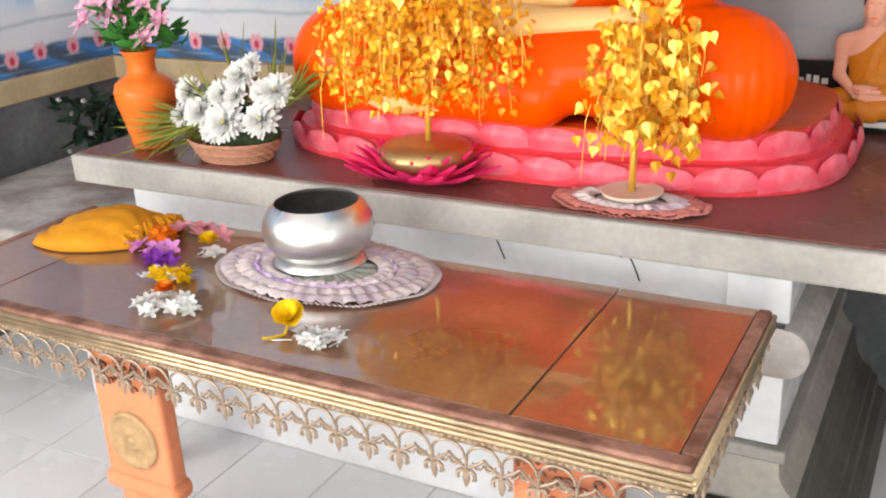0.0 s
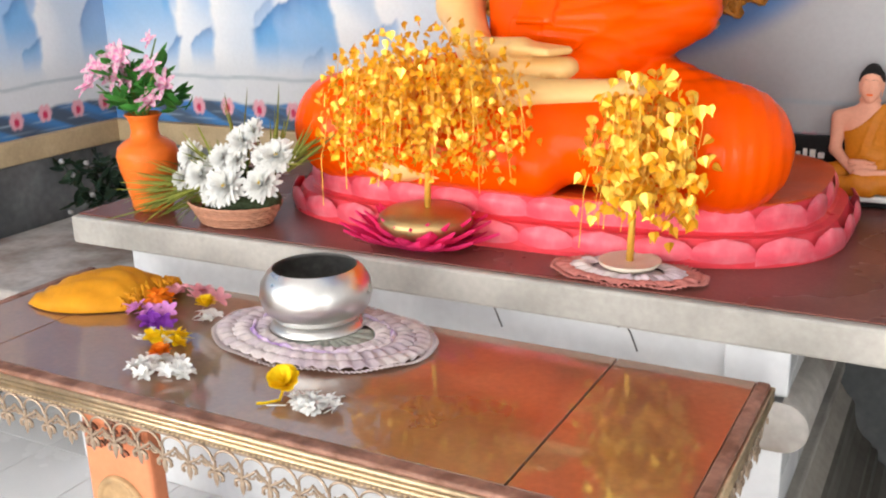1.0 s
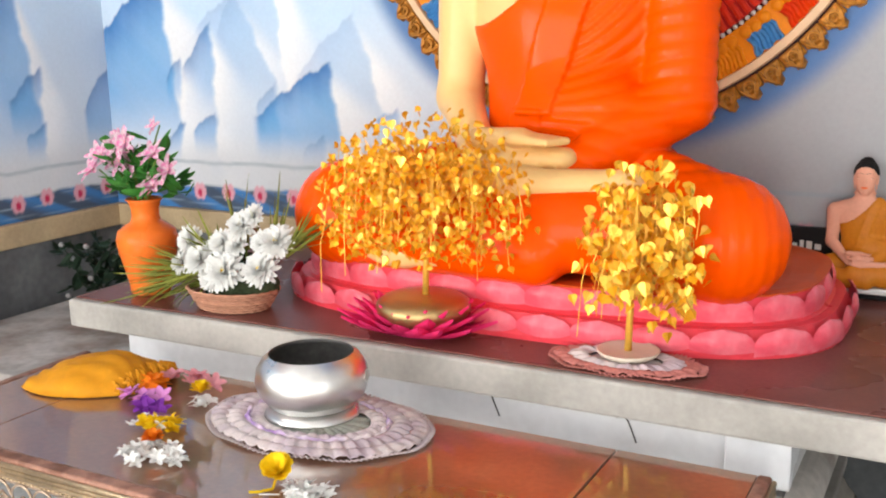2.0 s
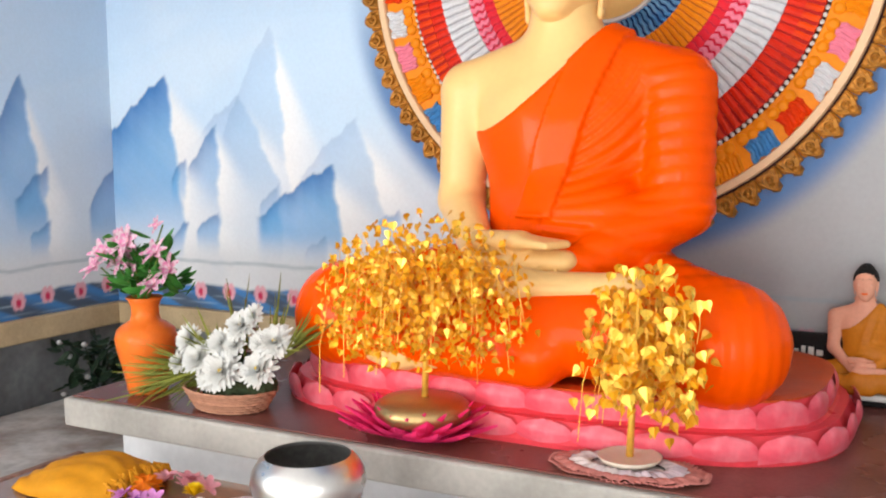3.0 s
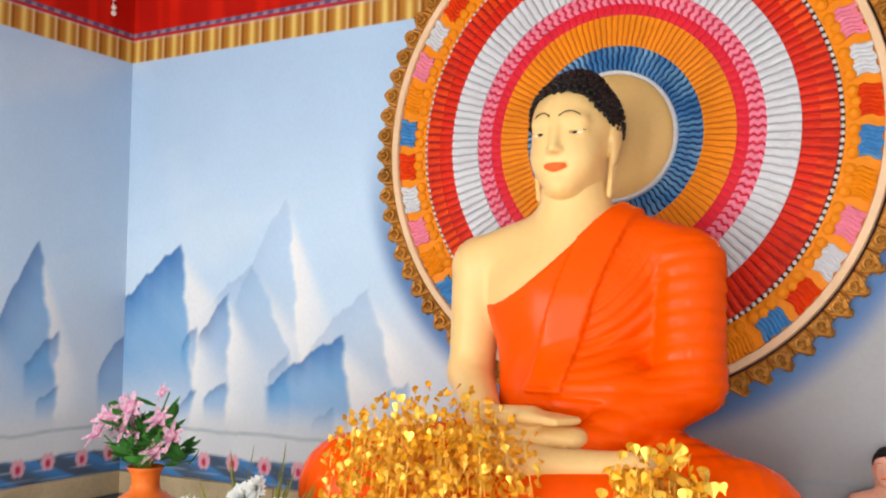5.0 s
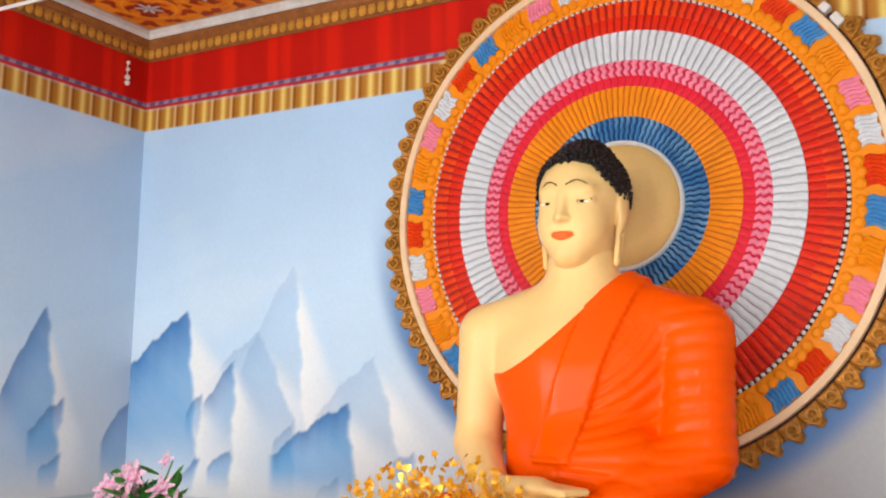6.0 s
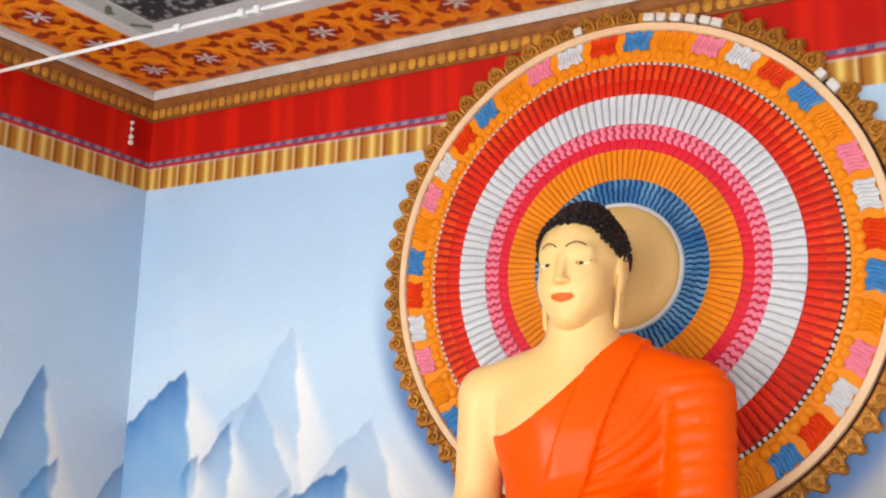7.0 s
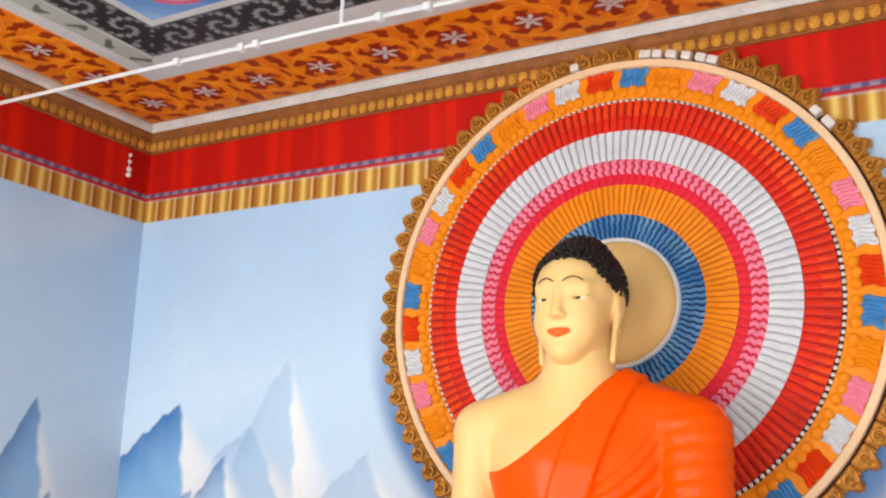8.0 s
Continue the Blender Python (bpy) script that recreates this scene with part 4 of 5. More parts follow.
bm = bmesh.new()
tor = [(-2.0, 0.06)] + half_round(0, 0, 0.058, 12) + [(-2.0, -0.06)]
sheet(bm, [[(-0.29 + min(x, 1) if i else -0.29 + x, y, 0.605 + z) for i, (x, z) in enumerate(tor[1:-1], 1)] for y in (1.972, 2.95)])
cap = [bm.verts.new((-0.29 + x, 1.972, 0.605 + z)) for x, z in tor[1:-1]]
bm.faces.new(cap + [bm.verts.new((-0.42, 1.972, 0.547)), bm.verts.new((-0.42, 1.972, 0.663))])
at_altar(part("torus_moulding", bm, M["bench_stone"], altar, "pale rounded moulding"))
at_altar(part("corner_block", boxed(-0.42, -0.284, 1.985, 2.029, 0.372, 0.548, 0.004), M["marble"], altar))
at_altar(part("corner_block", boxed(-0.42, -0.284, 2.0, 2.029, 0.663, 0.775, 0.004), M["marble"], altar))
at_altar(part("base_ledge", boxed(-0.46, -0.262, 1.965, 2.96, 0.338, 0.368, 0.006), M["concrete"], altar))
M["moulding_pale"] = surface("pale_moulding", (0.40, 0.37, 0.33), 0.5, var=0.25, scale=3, fine=50, bump=0.2, stain=0.2)
run_along_y([(-0.45, 0.338), (-0.275, 0.338), (-0.272, 0.30), (-0.255, 0.27), (-0.235, 0.25)], 1.968, 2.96, M["moulding_pale"], "cyma_moulding")
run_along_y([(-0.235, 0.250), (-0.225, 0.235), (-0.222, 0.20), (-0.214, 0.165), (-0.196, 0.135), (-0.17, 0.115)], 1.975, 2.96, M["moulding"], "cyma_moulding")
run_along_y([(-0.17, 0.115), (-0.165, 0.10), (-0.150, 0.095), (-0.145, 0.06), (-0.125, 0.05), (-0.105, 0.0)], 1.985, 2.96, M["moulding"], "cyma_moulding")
chest_x, chest_y = -0.37, 1.83
chest = thing("wooden_box", chest_x, chest_y, 0, "dark wooden box on the floor beside the altar", "box")
part("body", boxed(-0.12, 0.17, -0.12, 0.12, 0.0, 0.20, 0.006), M["dark_wood"], chest)
part("lid", boxed(-0.13, 0.18, -0.13, 0.13, 0.202, 0.225, 0.006), M["dark_wood"], chest)

# marble veins: thin dark cracks
for pts in ([(-0.99, 0.770), (-0.975, 0.735), (-0.962, 0.705)], [(-0.675, 0.772), (-0.668, 0.752), (-0.650, 0.760), (-0.640, 0.745), (-0.622, 0.700)]):
    at_altar(part("vein", tube(bmesh.new(), [(x, 2.0295, z) for x, z in pts], 0.0022, 4), M["dark_wood"], altar, "thin dark crack"))

# hanging rail below the ceiling
rail = thing("hanging_rail", -1.6, 2.16, 2.90, "thin white rail hung below the ceiling", "rail")
part("tube", tube(bmesh.new(), [(-1.615, -0.045, -0.010), (-0.8, -0.02, -0.003), (0, 0, 0), (2.4, 0.12, 0)], 0.0055, 8), M["white_plastic"], rail)
part("hanger", tube(bmesh.new(), [(0.01, 0, 0.0), (0.012, 0, 0.215)], 0.006, 6), M["white_plastic"], rail)
for k, x in enumerate((-0.62, -0.36, -0.30, 0.14, 0.30, 0.52)):
    part("clip", boxed(x - 0.013, x + 0.013, -0.013 + 0.03 * x, 0.013 + 0.03 * x, -0.014, 0.010, 0.004, 1), M["white_plastic"], rail)
part("second_tube", tube(bmesh.new(), [(-1.612, -0.02, 0.010), (-0.7, 0.0, 0.014), (0.3, 0.03, 0.018), (2.4, 0.14, 0.018)], 0.0035, 6), M["white_plastic"], rail)

# a short string of beads on the side wall
hook = thing("bead_string", WX + 0.004, 2.875, 2.905, "short string of pale beads hung on the wall", "ornament")
part("string", tube(bmesh.new(), [(0.004, 0, 0.05), (0.006, 0, -0.05)], 0.002, 5), M["cement_white"], hook)
for k, z in enumerate((0.045, 0.015, -0.02, -0.045)):
    bm = bmesh.new()
    bmesh.ops.create_icosphere(bm, subdivisions=2, radius=0.009 + 0.003 * (k > 1), matrix=Matrix.Translation((0.008, 0, z)))
    part("bead", bm, M["cement_white"], hook, smooth=True)
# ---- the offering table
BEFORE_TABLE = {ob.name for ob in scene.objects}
for i, (a, b) in enumerate(((-2.285, -2.0425), (-2.0385, -0.650), (-0.6460, -0.345))):
    at_table(part("panel", boxed(a, b, 1.368, 1.972, 0.690, 0.7015, 0.001, 1), M["table_top"], table))
at_table(part("front_rail", boxed(-2.315, -0.315, 1.330, 1.366, 0.668, 0.704, 0.006, 3), M["table_edge"], table, "worn pinkish front rail"))
at_table(part("side_rail", boxed(-0.344, -0.315, 1.368, 1.975, 0.668, 0.704, 0.006, 3), M["table_edge"], table, "worn pinkish side rail"))
at_table(part("side_rail", boxed(-2.315, -2.287, 1.368, 1.975, 0.668, 0.704, 0.006, 3), M["table_edge"], table, "worn pinkish side rail"))
for k, (z, r) in enumerate(((0.689, 0.006), (0.677, 0.005), (0.666, 0.006))):
    at_table(part("brass_strip", tube(bmesh.new(), [(-2.32, 1.327, z), (-0.311, 1.327, z)], r, 8), M["brass_strip"], table, "worn brass strip", smooth=True))
    at_table(part("brass_strip", tube(bmesh.new(), [(-0.311, 1.327, z), (-0.311, 1.975, z)], r, 8), M["brass_strip"], table, "worn brass strip", smooth=True))
at_table(part("apron", boxed(-2.30, -0.33, 1.336, 1.350, 0.640, 0.668, 0.002), M["fringe"], table, "thin dull gold apron"))
at_table(part("apron", boxed(-0.338, -0.326, 1.35, 1.96, 0.640, 0.668, 0.002), M["fringe"], table, "thin dull gold apron"))

bead = bmesh.new()
bmesh.ops.create_icosphere(bead, subdivisions=1, radius=0.0048)
first = None
for i in range(150):
    ob = shared(first, bead, "bead", M["brass_strip"], table, Matrix())
    at_table(ob)
    ob.matrix_basis = Matrix.Translation((-2.305 + i * 0.0133, 1.331, 0.6545))
    first = first or ob

# fretwork fleur-de-lis
def fleur():
    bm = bmesh.new()
    flat = Matrix.Diagonal((1, 0.45, 1, 1))
    tube(bm, [(0, 0, 0.0), (0, 0, -0.022)], 0.0035, 6)
    lathe(bm, [(0.0, -0.062), (0.0045, -0.054), (0.0085, -0.040), (0.0055, -0.026), (0.0035, -0.018), (0, -0.016)], 8, flat)
    for s in (-1, 1):
        tube(bm, [(s * 0.003, 0, -0.026), (s * 0.010, 0, -0.024), (s * 0.017, 0, -0.030), (s * 0.018, 0, -0.040), (s * 0.013, 0, -0.043)], [0.0035, 0.0045, 0.0045, 0.0042, 0.003], 5)
        tube(bm, [(s * 0.002, 0, -0.018), (s * 0.016, 0, -0.010), (s * 0.028, 0, -0.002), (s * 0.035, 0, 0.006)], [0.003, 0.004, 0.0035, 0.003], 5)
        tube(bm, [(s * 0.012, 0, -0.004), (s * 0.020, 0, -0.016), (s * 0.029, 0, -0.014), (s * 0.034, 0, -0.006)], [0.002, 0.0032, 0.0032, 0.0025], 5)
    box(bm, -0.010, 0.010, -0.003, 0.003, -0.027, -0.022)
    return bm


first = None
lis = fleur()
spots = [(-2.27 + i * 0.0705, 1.334, 0) for i in range(28)] + [(-0.322, 1.40 + i * 0.0705, 90) for i in range(8)]
for x, y, turn in spots:
    ob = shared(first, lis, "fleur_de_lis", M["fringe"], table, Matrix())
    at_table(ob)
    ob.matrix_basis = pose(x, y, 0.612, random.uniform(-4, 4), random.uniform(-3, 3), turn)
    first = first or ob

# arches over the pendants
first = None
arch = tube(bmesh.new(), [(0.033 * math.cos(t), -0.003, 0.030 * math.sin(t)) for t in np.linspace(0, math.pi, 11)], 0.003, 5)
for x, y, turn in spots:
    ob = shared(first, arch, "arch", M["fringe"], table, Matrix())
    at_table(ob)
    ob.matrix_basis = pose(x + (0.035 if not turn else 0.004), y + (0.035 if turn else 0), 0.615, 0, 0, turn)
    first = first or ob


def table_leg(x, y):
    leg = at_table(part("leg", boxed(x - 0.100, x + 0.100, y - 0.06, y - 0.01, 0.295, 0.64, 0.012, 3), M["terracotta"], table, "terracotta painted leg"))
    for v in leg.data.vertices:
        t = (0.64 - v.co.z) / 0.345
        v.co.x = x + (v.co.x - x) * (1 + 0.03 * t)
    def sub(name, bm, material, label="", smooth=False):
        ob = part(name, bm, material, leg, label, smooth)
        return ob
    bm = boxed(x - 0.114, x + 0.114, y - 0.072, y + 0.0, 0.255, 0.308, 0.022, 4)
    sub("collar", bm, M["terracotta"])
    sub("shaft", boxed(x - 0.082, x + 0.082, y - 0.055, y - 0.005, 0.10, 0.258, 0.012, 2), M["terracotta"])
    sub("foot", boxed(x - 0.15, x + 0.15, y - 0.10, y + 0.10, -0.135, 0.105, 0.02, 3), M["terracotta"])
    ring = pose(x, y - 0.060, 0.408, 90)
    sub("medallion", lathe(bmesh.new(), [(0.076, 0), (0.074, 0.008), (0.067, 0.011), (0.060, 0.006), (0.055, 0.003), (0.030, 0.004), (0.022, 0.009), (0.018, 0.010), (0.012, 0.005), (0.007, 0.011), (0, 0.012)], 28, ring), M["gold_paint"], "round gilded medallion", True)
    bm = bmesh.new()
    rng = random.Random(int(x * 100))
    for k in range(26):
        px, pz = x + rng.uniform(-0.085, 0.085), rng.uniform(0.545, 0.625)
        tube(bm, [(px + 0.012 * math.cos(t) * (1 - t / 8), y - 0.064, pz + 0.012 * math.sin(t) * (1 - t / 8)) for t in np.linspace(0, 4.6, 8)], 0.003, 4)
    tagged(sub("carved_scroll", bm, M["table_edge"]), "worn carved scrolls", kind="stuff")


for x in (-1.605, -0.545):
    table_leg(x, 1.425)
at_table(part("back_rail", boxed(-2.25, -0.40, 1.90, 1.955, 0.60, 0.664, 0.004), M["table_edge"], table, "plain rear rail"))

# ---- things on the table
M["steel"] = surface("brushed_steel", (0.72, 0.71, 0.70), 0.27, metal=1.0, var=0.06, scale=4, fine=200, bump=0.02)
M["steel_dark"] = surface("dull_steel_inside", (0.16, 0.155, 0.15), 0.5, metal=0.6, var=0.3, scale=12)
M["lace"] = surface("pale_pink_lace", (0.82, 0.72, 0.71), 0.8, var=0.22, scale=14, second=(0.66, 0.54, 0.60), fine=260, bump=0.5, transl=0.25)
M["lace_purple"] = surface("purple_ribbon_lace", (0.42, 0.26, 0.55), 0.7, var=0.2, scale=16, bump=0.3, second=(0.76, 0.66, 0.68))
M["lace_grey"] = surface("grey_green_netting", (0.34, 0.35, 0.31), 0.8, var=0.3, scale=50, fine=200, bump=0.5)
M["gold_cloth"] = surface("saffron_cloth", (0.62, 0.26, 0.012), 0.6, var=0.2, scale=12, fine=300, bump=0.5)
M["petal_white"] = surface("white_petal", (0.80, 0.80, 0.78), 0.55, var=0.08, scale=30, bump=0.1, transl=0.2)
M["petal_yellow"] = surface("yellow_petal", (0.92, 0.62, 0.01), 0.5, var=0.12, scale=40, bump=0.1, transl=0.2)
M["petal_orange"] = surface("orange_petal", (0.85, 0.22, 0.01), 0.5, var=0.12, scale=40, bump=0.1, transl=0.2)
M["petal_pink"] = surface("pink_petal", (0.80, 0.36, 0.42), 0.5, var=0.15, scale=40, bump=0.1, transl=0.2)
M["petal_purple"] = surface("purple_petal", (0.20, 0.035, 0.33), 0.5, var=0.15, scale=40, bump=0.1, transl=0.2)
M["petal_mauve"] = surface("mauve_petal", (0.62, 0.24, 0.55), 0.5, var=0.15, scale=40, bump=0.1, transl=0.2)
M["stem"] = surface("green_stem", (0.13, 0.20, 0.04), 0.5, var=0.2, scale=30, bump=0.1)

TOP = 0.7025
bowl = thing("alms_bowl", -1.378, 1.845, TOP + 0.012, "round polished steel alms bowl on a ring stand", "bowl")
bowl.scale = (0.86, 0.86, 0.90)
part("shell", lathe(bmesh.new(), [(0, 0.012), (0.075, 0.012), (0.105, 0.024), (0.131, 0.055), (0.139, 0.085), (0.134, 0.115), (0.118, 0.140), (0.106, 0.150), (0.104, 0.152)], 56), M["steel"], bowl, smooth=True)
part("inside", lathe(bmesh.new(), [(0.1035, 0.1515), (0.101, 0.149), (0.115, 0.136), (0.128, 0.112), (0.1315, 0.084), (0.124, 0.055), (0.10, 0.030), (0.07, 0.020), (0, 0.019)][::-1], 48), M["steel_dark"], bowl, "dull dark inside", smooth=True)
part("ring_stand", lathe(bmesh.new(), [(0.098, 0.0), (0.119, 0.0), (0.121, 0.004), (0.112, 0.010), (0.102, 0.022), (0.096, 0.020), (0.102, 0.003)], 48), M["steel"], bowl, "steel ring stand", smooth=True)


def lace_mat(name, x, y, z, r, label, rings, frill, mats, squash=1.0, seed=3):
    """A round lace mat with wavy flounces: rings of (inner, outer, height, waves, material)."""
    mat = thing(name, x, y, z, label, "lace mat")
    rng = random.Random(seed)
    for inner, outer, lift, waves, material, lab in rings:
        bm = bmesh.new()
        n = 220
        ph = [rng.uniform(0, 6.28) for _ in range(4)]
        rows = []
        for k in range(9):
            t = k / 8
            rr = inner + (outer - inner) * t
            row = []
            for i in range(n + 1):
                a = 2 * math.pi * i / n
                w = math.sin(waves * a + ph[0]) + 0.6 * math.sin(2.3 * waves // 1 * a + ph[1]) + 0.4 * math.sin(7 * a + ph[2])
                edge = 0.004 * abs(math.sin(waves * 1.5 * a)) * (t > 0.9)
                row.append(((rr + edge) * math.cos(a), (rr + edge) * math.sin(a) * squash, 0.003 + lift * (0.3 + 0.7 * math.sin(math.pi * (0.15 + 0.8 * t))) + 0.45 * lift * w * t * (1 - 0.35 * t)))
            rows.append(row)
        lowest = min(p[2] for r_ in rows for p in r_)
        rows = [[(p[0], p[1], p[2] - min(0, lowest - 0.001)) for p in r_] for r_ in rows]
        sheet(bm, rows)
        bmesh.ops.remove_doubles(bm, verts=bm.verts, dist=1e-5)
        ob = part("flounce", bm, material, mat, lab, smooth=True)
        sol = ob.modifiers.new("thick", "SOLIDIFY")
        sol.thickness = 0.0012
    if frill:
        first = None
        tooth = bmesh.new()
        tube(tooth, [(0, -0.006, 0.0), (0.012, -0.002, 0.004), (0.017, 0.002, 0.003), (0.006, 0.006, 0.001)], [0.0022, 0.002, 0.0018, 0.002], 5)
        for i in range(frill):
            a = 2 * math.pi * i / frill
            ob = shared(first, tooth, "loop", mats, mat, Matrix.Translation((r * math.cos(a), r * math.sin(a) * squash, 0.004 + 0.003 * math.sin(9 * a))) @ Matrix.Rotation(a, 4, "Z"))
            first = first or ob
    return mat


lace_mat("lace_mat", -1.335, 1.80, TOP, 0.283, "round pale pink lace mat with purple ribbon", [
    (0.235, 0.285, 0.013, 41, M["lace"], ""), (0.19, 0.245, 0.017, 37, M["lace"], ""), (0.180, 0.193, 0.018, 15, M["lace_purple"], "thin purple ribbon"),
    (0.140, 0.184, 0.017, 29, M["lace"], ""), (0.0, 0.145, 0.008, 13, M["lace_grey"], "grey green netting")], 130, M["lace"], 0.66)

# folded cloth
cloth = thing("folded_cloth", -2.06, 1.80, TOP, "folded saffron cloth with a crumpled fringed end", "cloth")
rows = []
for i in range(26):
    u = i / 25
    row = []
    for j in range(17):
        v = j / 16 - 0.5
        w = 0.05 + 0.10 * math.sin(math.pi * min(1, 0.15 + 0.75 * u)) ** 0.7
        hgt = 0.006 + 0.004 * math.sin(31 * v + 6 * u + 3 * math.sin(7 * u)) + 0.062 * (1 - (2 * v) ** 2) ** 0.8 * math.sin(math.pi * (0.08 + 0.80 * u)) + 0.006 * math.sin(9 * v + 11 * u) * u + 0.012 * max(0, u - 0.7) * math.sin(38 * v + 20 * u)
        row.append(((u - 0.5) * 0.30, v * 2 * w + 0.10 * (u - 0.5) * 0.6, max(0.002, hgt * (abs(v) < 0.499) + 0.002)))
    rows.append(row)
ob = part("fold", sheet(bmesh.new(), rows, flip=True), M["gold_cloth"], cloth, smooth=True)
ob.modifiers.new("thick", "SOLIDIFY").thickness = -0.003
for k in range(46):
    a = random.uniform(-1, 1)
    x0, y0 = 0.145 + random.uniform(-0.035, 0.01), 0.03 + a * 0.10
    pts = [(x0, y0, 0.03 + 0.02 * (1 - a * a)), (x0 + 0.016, y0 - 0.006 + random.uniform(-0.01, 0.01), 0.022 + random.uniform(0, 0.02)), (x0 + 0.03 * random.uniform(0.6, 1.2), y0 + random.uniform(-0.02, 0.012), 0.004 + random.uniform(0, 0.012))]
    part("fringe_thread", tube(bmesh.new(), pts, [0.0045, 0.005, 0.003], 5), M["gold_cloth"], cloth)


def petal_piece(length, width, cup, curl):
    """One petal from the origin along +x, cupped and curling."""
    rows = []
    for i in range(6):
        t = i / 5
        half = width / 2 * math.sin(math.pi * min(0.97, 0.12 + 0.80 * t)) ** 0.8
        rows.append([(length * t, half * s, cup * length * math.sin(1.3 * t) + curl * t * t * length + 0.25 * half * s * s) for s in (-1, -0.4, 0.4, 1)])
    return sheet(bmesh.new(), rows)


def blossom(name, x, y, z, label, material, petals, length, width, cup=0.3, layers=1, centre=None, group="", tilt=(0, 0), category="flower", spin=0):
    """A flower of separate petals in one or more layers."""
    fl = tagged(new(name), label, category, group)
    fl.matrix_world = pose(x, y, z, tilt[0], tilt[1], spin)
    for k in range(layers):
        first = None
        bm = petal_piece(length * (1 - 0.16 * k), width, cup + 0.35 * k, -0.05)
        n = max(4, petals - 2 * k)
        for i in range(n):
            place = Matrix.Rotation(2 * math.pi * (i + 0.5 * k) / n + random.uniform(-0.1, 0.1), 4, "Z") @ Matrix.Rotation(random.uniform(-0.15, 0.15), 4, "Y")
            place.translation = (0, 0, 0.002 + 0.002 * k)
            ob = shared(first, bm, "petal", material, fl, place)
            first = first or ob
    if centre:
        bm = bmesh.new()
        bmesh.ops.create_icosphere(bm, subdivisions=2, radius=length * 0.2, matrix=Matrix.Diagonal((1, 1, 0.7, 1)) @ Matrix.Translation((0, 0, length * 0.22)))
        part("centre", bm, centre, fl, smooth=True)
    return fl


rng = random.Random(5)


def scatter(material, label, cx, cy, rx, ry, n, size, z=TOP, group="loose offering flowers", petals=5, centre=None, layers=1):
    for i in range(n):
        a, r = rng.uniform(0, 6.28), math.sqrt(rng.random())
        blossom("blossom", cx + rx * r * math.cos(a), cy + ry * r * math.sin(a), z + 0.004 + rng.uniform(0, 0.012), label, material, petals, size, size * 0.62, 0.35, layers, centre, group, (rng.uniform(-35, 35), rng.uniform(-35, 35)), spin=rng.uniform(0, 90))


scatter(M["petal_white"], "small white blossom lying on the table", -1.555, 1.475, 0.082, 0.045, 34, 0.020)
blossom("orange_flower", -1.565, 1.495, TOP + 0.030, "bright orange flower head among white blossoms", M["petal_orange"], 10, 0.026, 0.018, 0.5, 3)
scatter(M["petal_yellow"], "yellow blossom lying on the table", -1.665, 1.605, 0.055, 0.045, 10, 0.025, layers=2)
scatter(M["petal_white"], "small white blossom lying on the table", -1.69, 1.60, 0.05, 0.05, 6, 0.018)
scatter(M["petal_purple"], "dark purple orchid bloom lying on the table", -1.77, 1.70, 0.06, 0.02, 6, 0.030, petals=5)
scatter(M["petal_mauve"], "mauve orchid bloom lying on the table", -1.83, 1.735, 0.065, 0.03, 7, 0.032, petals=5)
scatter(M["petal_orange"], "orange bloom lying on the table", -1.885, 1.79, 0.06, 0.03, 7, 0.030, z=TOP + 0.01, petals=6)
scatter(M["petal_pink"], "pale pink bloom lying on the table", -1.79, 1.86, 0.075, 0.045, 9, 0.034, z=TOP + 0.01, petals=5)
scatter(M["petal_white"], "small white blossom lying on the table", -1.66, 1.77, 0.05, 0.03, 6, 0.022)
blossom("yellow_flower", -1.70, 1.80, TOP + 0.02, "round yellow flower head beside pink blooms", M["petal_yellow"], 12, 0.028, 0.016, 0.7, 3)
scatter(M["petal_white"], "small white jasmine blossom on the table", -1.125, 1.475, 0.058, 0.032, 38, 0.018)
for k in range(9):
    jx, jy = -1.125 + rng.uniform(-0.06, 0.06), 1.475 + rng.uniform(-0.03, 0.03)
    st = thing("jasmine_stem", jx, jy, TOP, "thin pale jasmine stem on the table", "stem", rz=rng.uniform(0, 360), group="jasmine stems")
    part("stalk", tube(bmesh.new(), [(0, 0, 0.004), (0.02, 0.004, 0.006), (0.042, 0, 0.003)], 0.0014, 5), M["petal_white"], st)
bud = blossom("yellow_bud", -1.228, 1.512, TOP + 0.012, "round yellow flower bud with a curved stem", M["petal_yellow"], 10, 0.036, 0.036, 0.9, 3, M["petal_yellow"], tilt=(25, 10))
part("stem", tube(bmesh.new(), [(0.0, -0.004, 0.004), (0.016, -0.040, 0.010), (0.002, -0.066, 0.022), (-0.012, -0.078, 0.028)], 0.003, 6), M["petal_yellow"], bud)
for x in (-2.14, -0.73):
    at_table(part("rear_leg", boxed(x - 0.04, x + 0.04, 1.88, 1.955, -0.135, 0.60, 0.006), M["terracotta"], table))
# the table stands a hand's width clear of the altar: it and its load are scaled towards the camera's eye
TOWARDS_EYE = Matrix.Translation((0, 0, EYE)) @ Matrix.Scale(0.922, 4) @ Matrix.Translation((0, 0, -EYE))
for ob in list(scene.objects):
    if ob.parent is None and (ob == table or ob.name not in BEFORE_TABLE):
        ob.matrix_world = TOWARDS_EYE @ ob.matrix_world
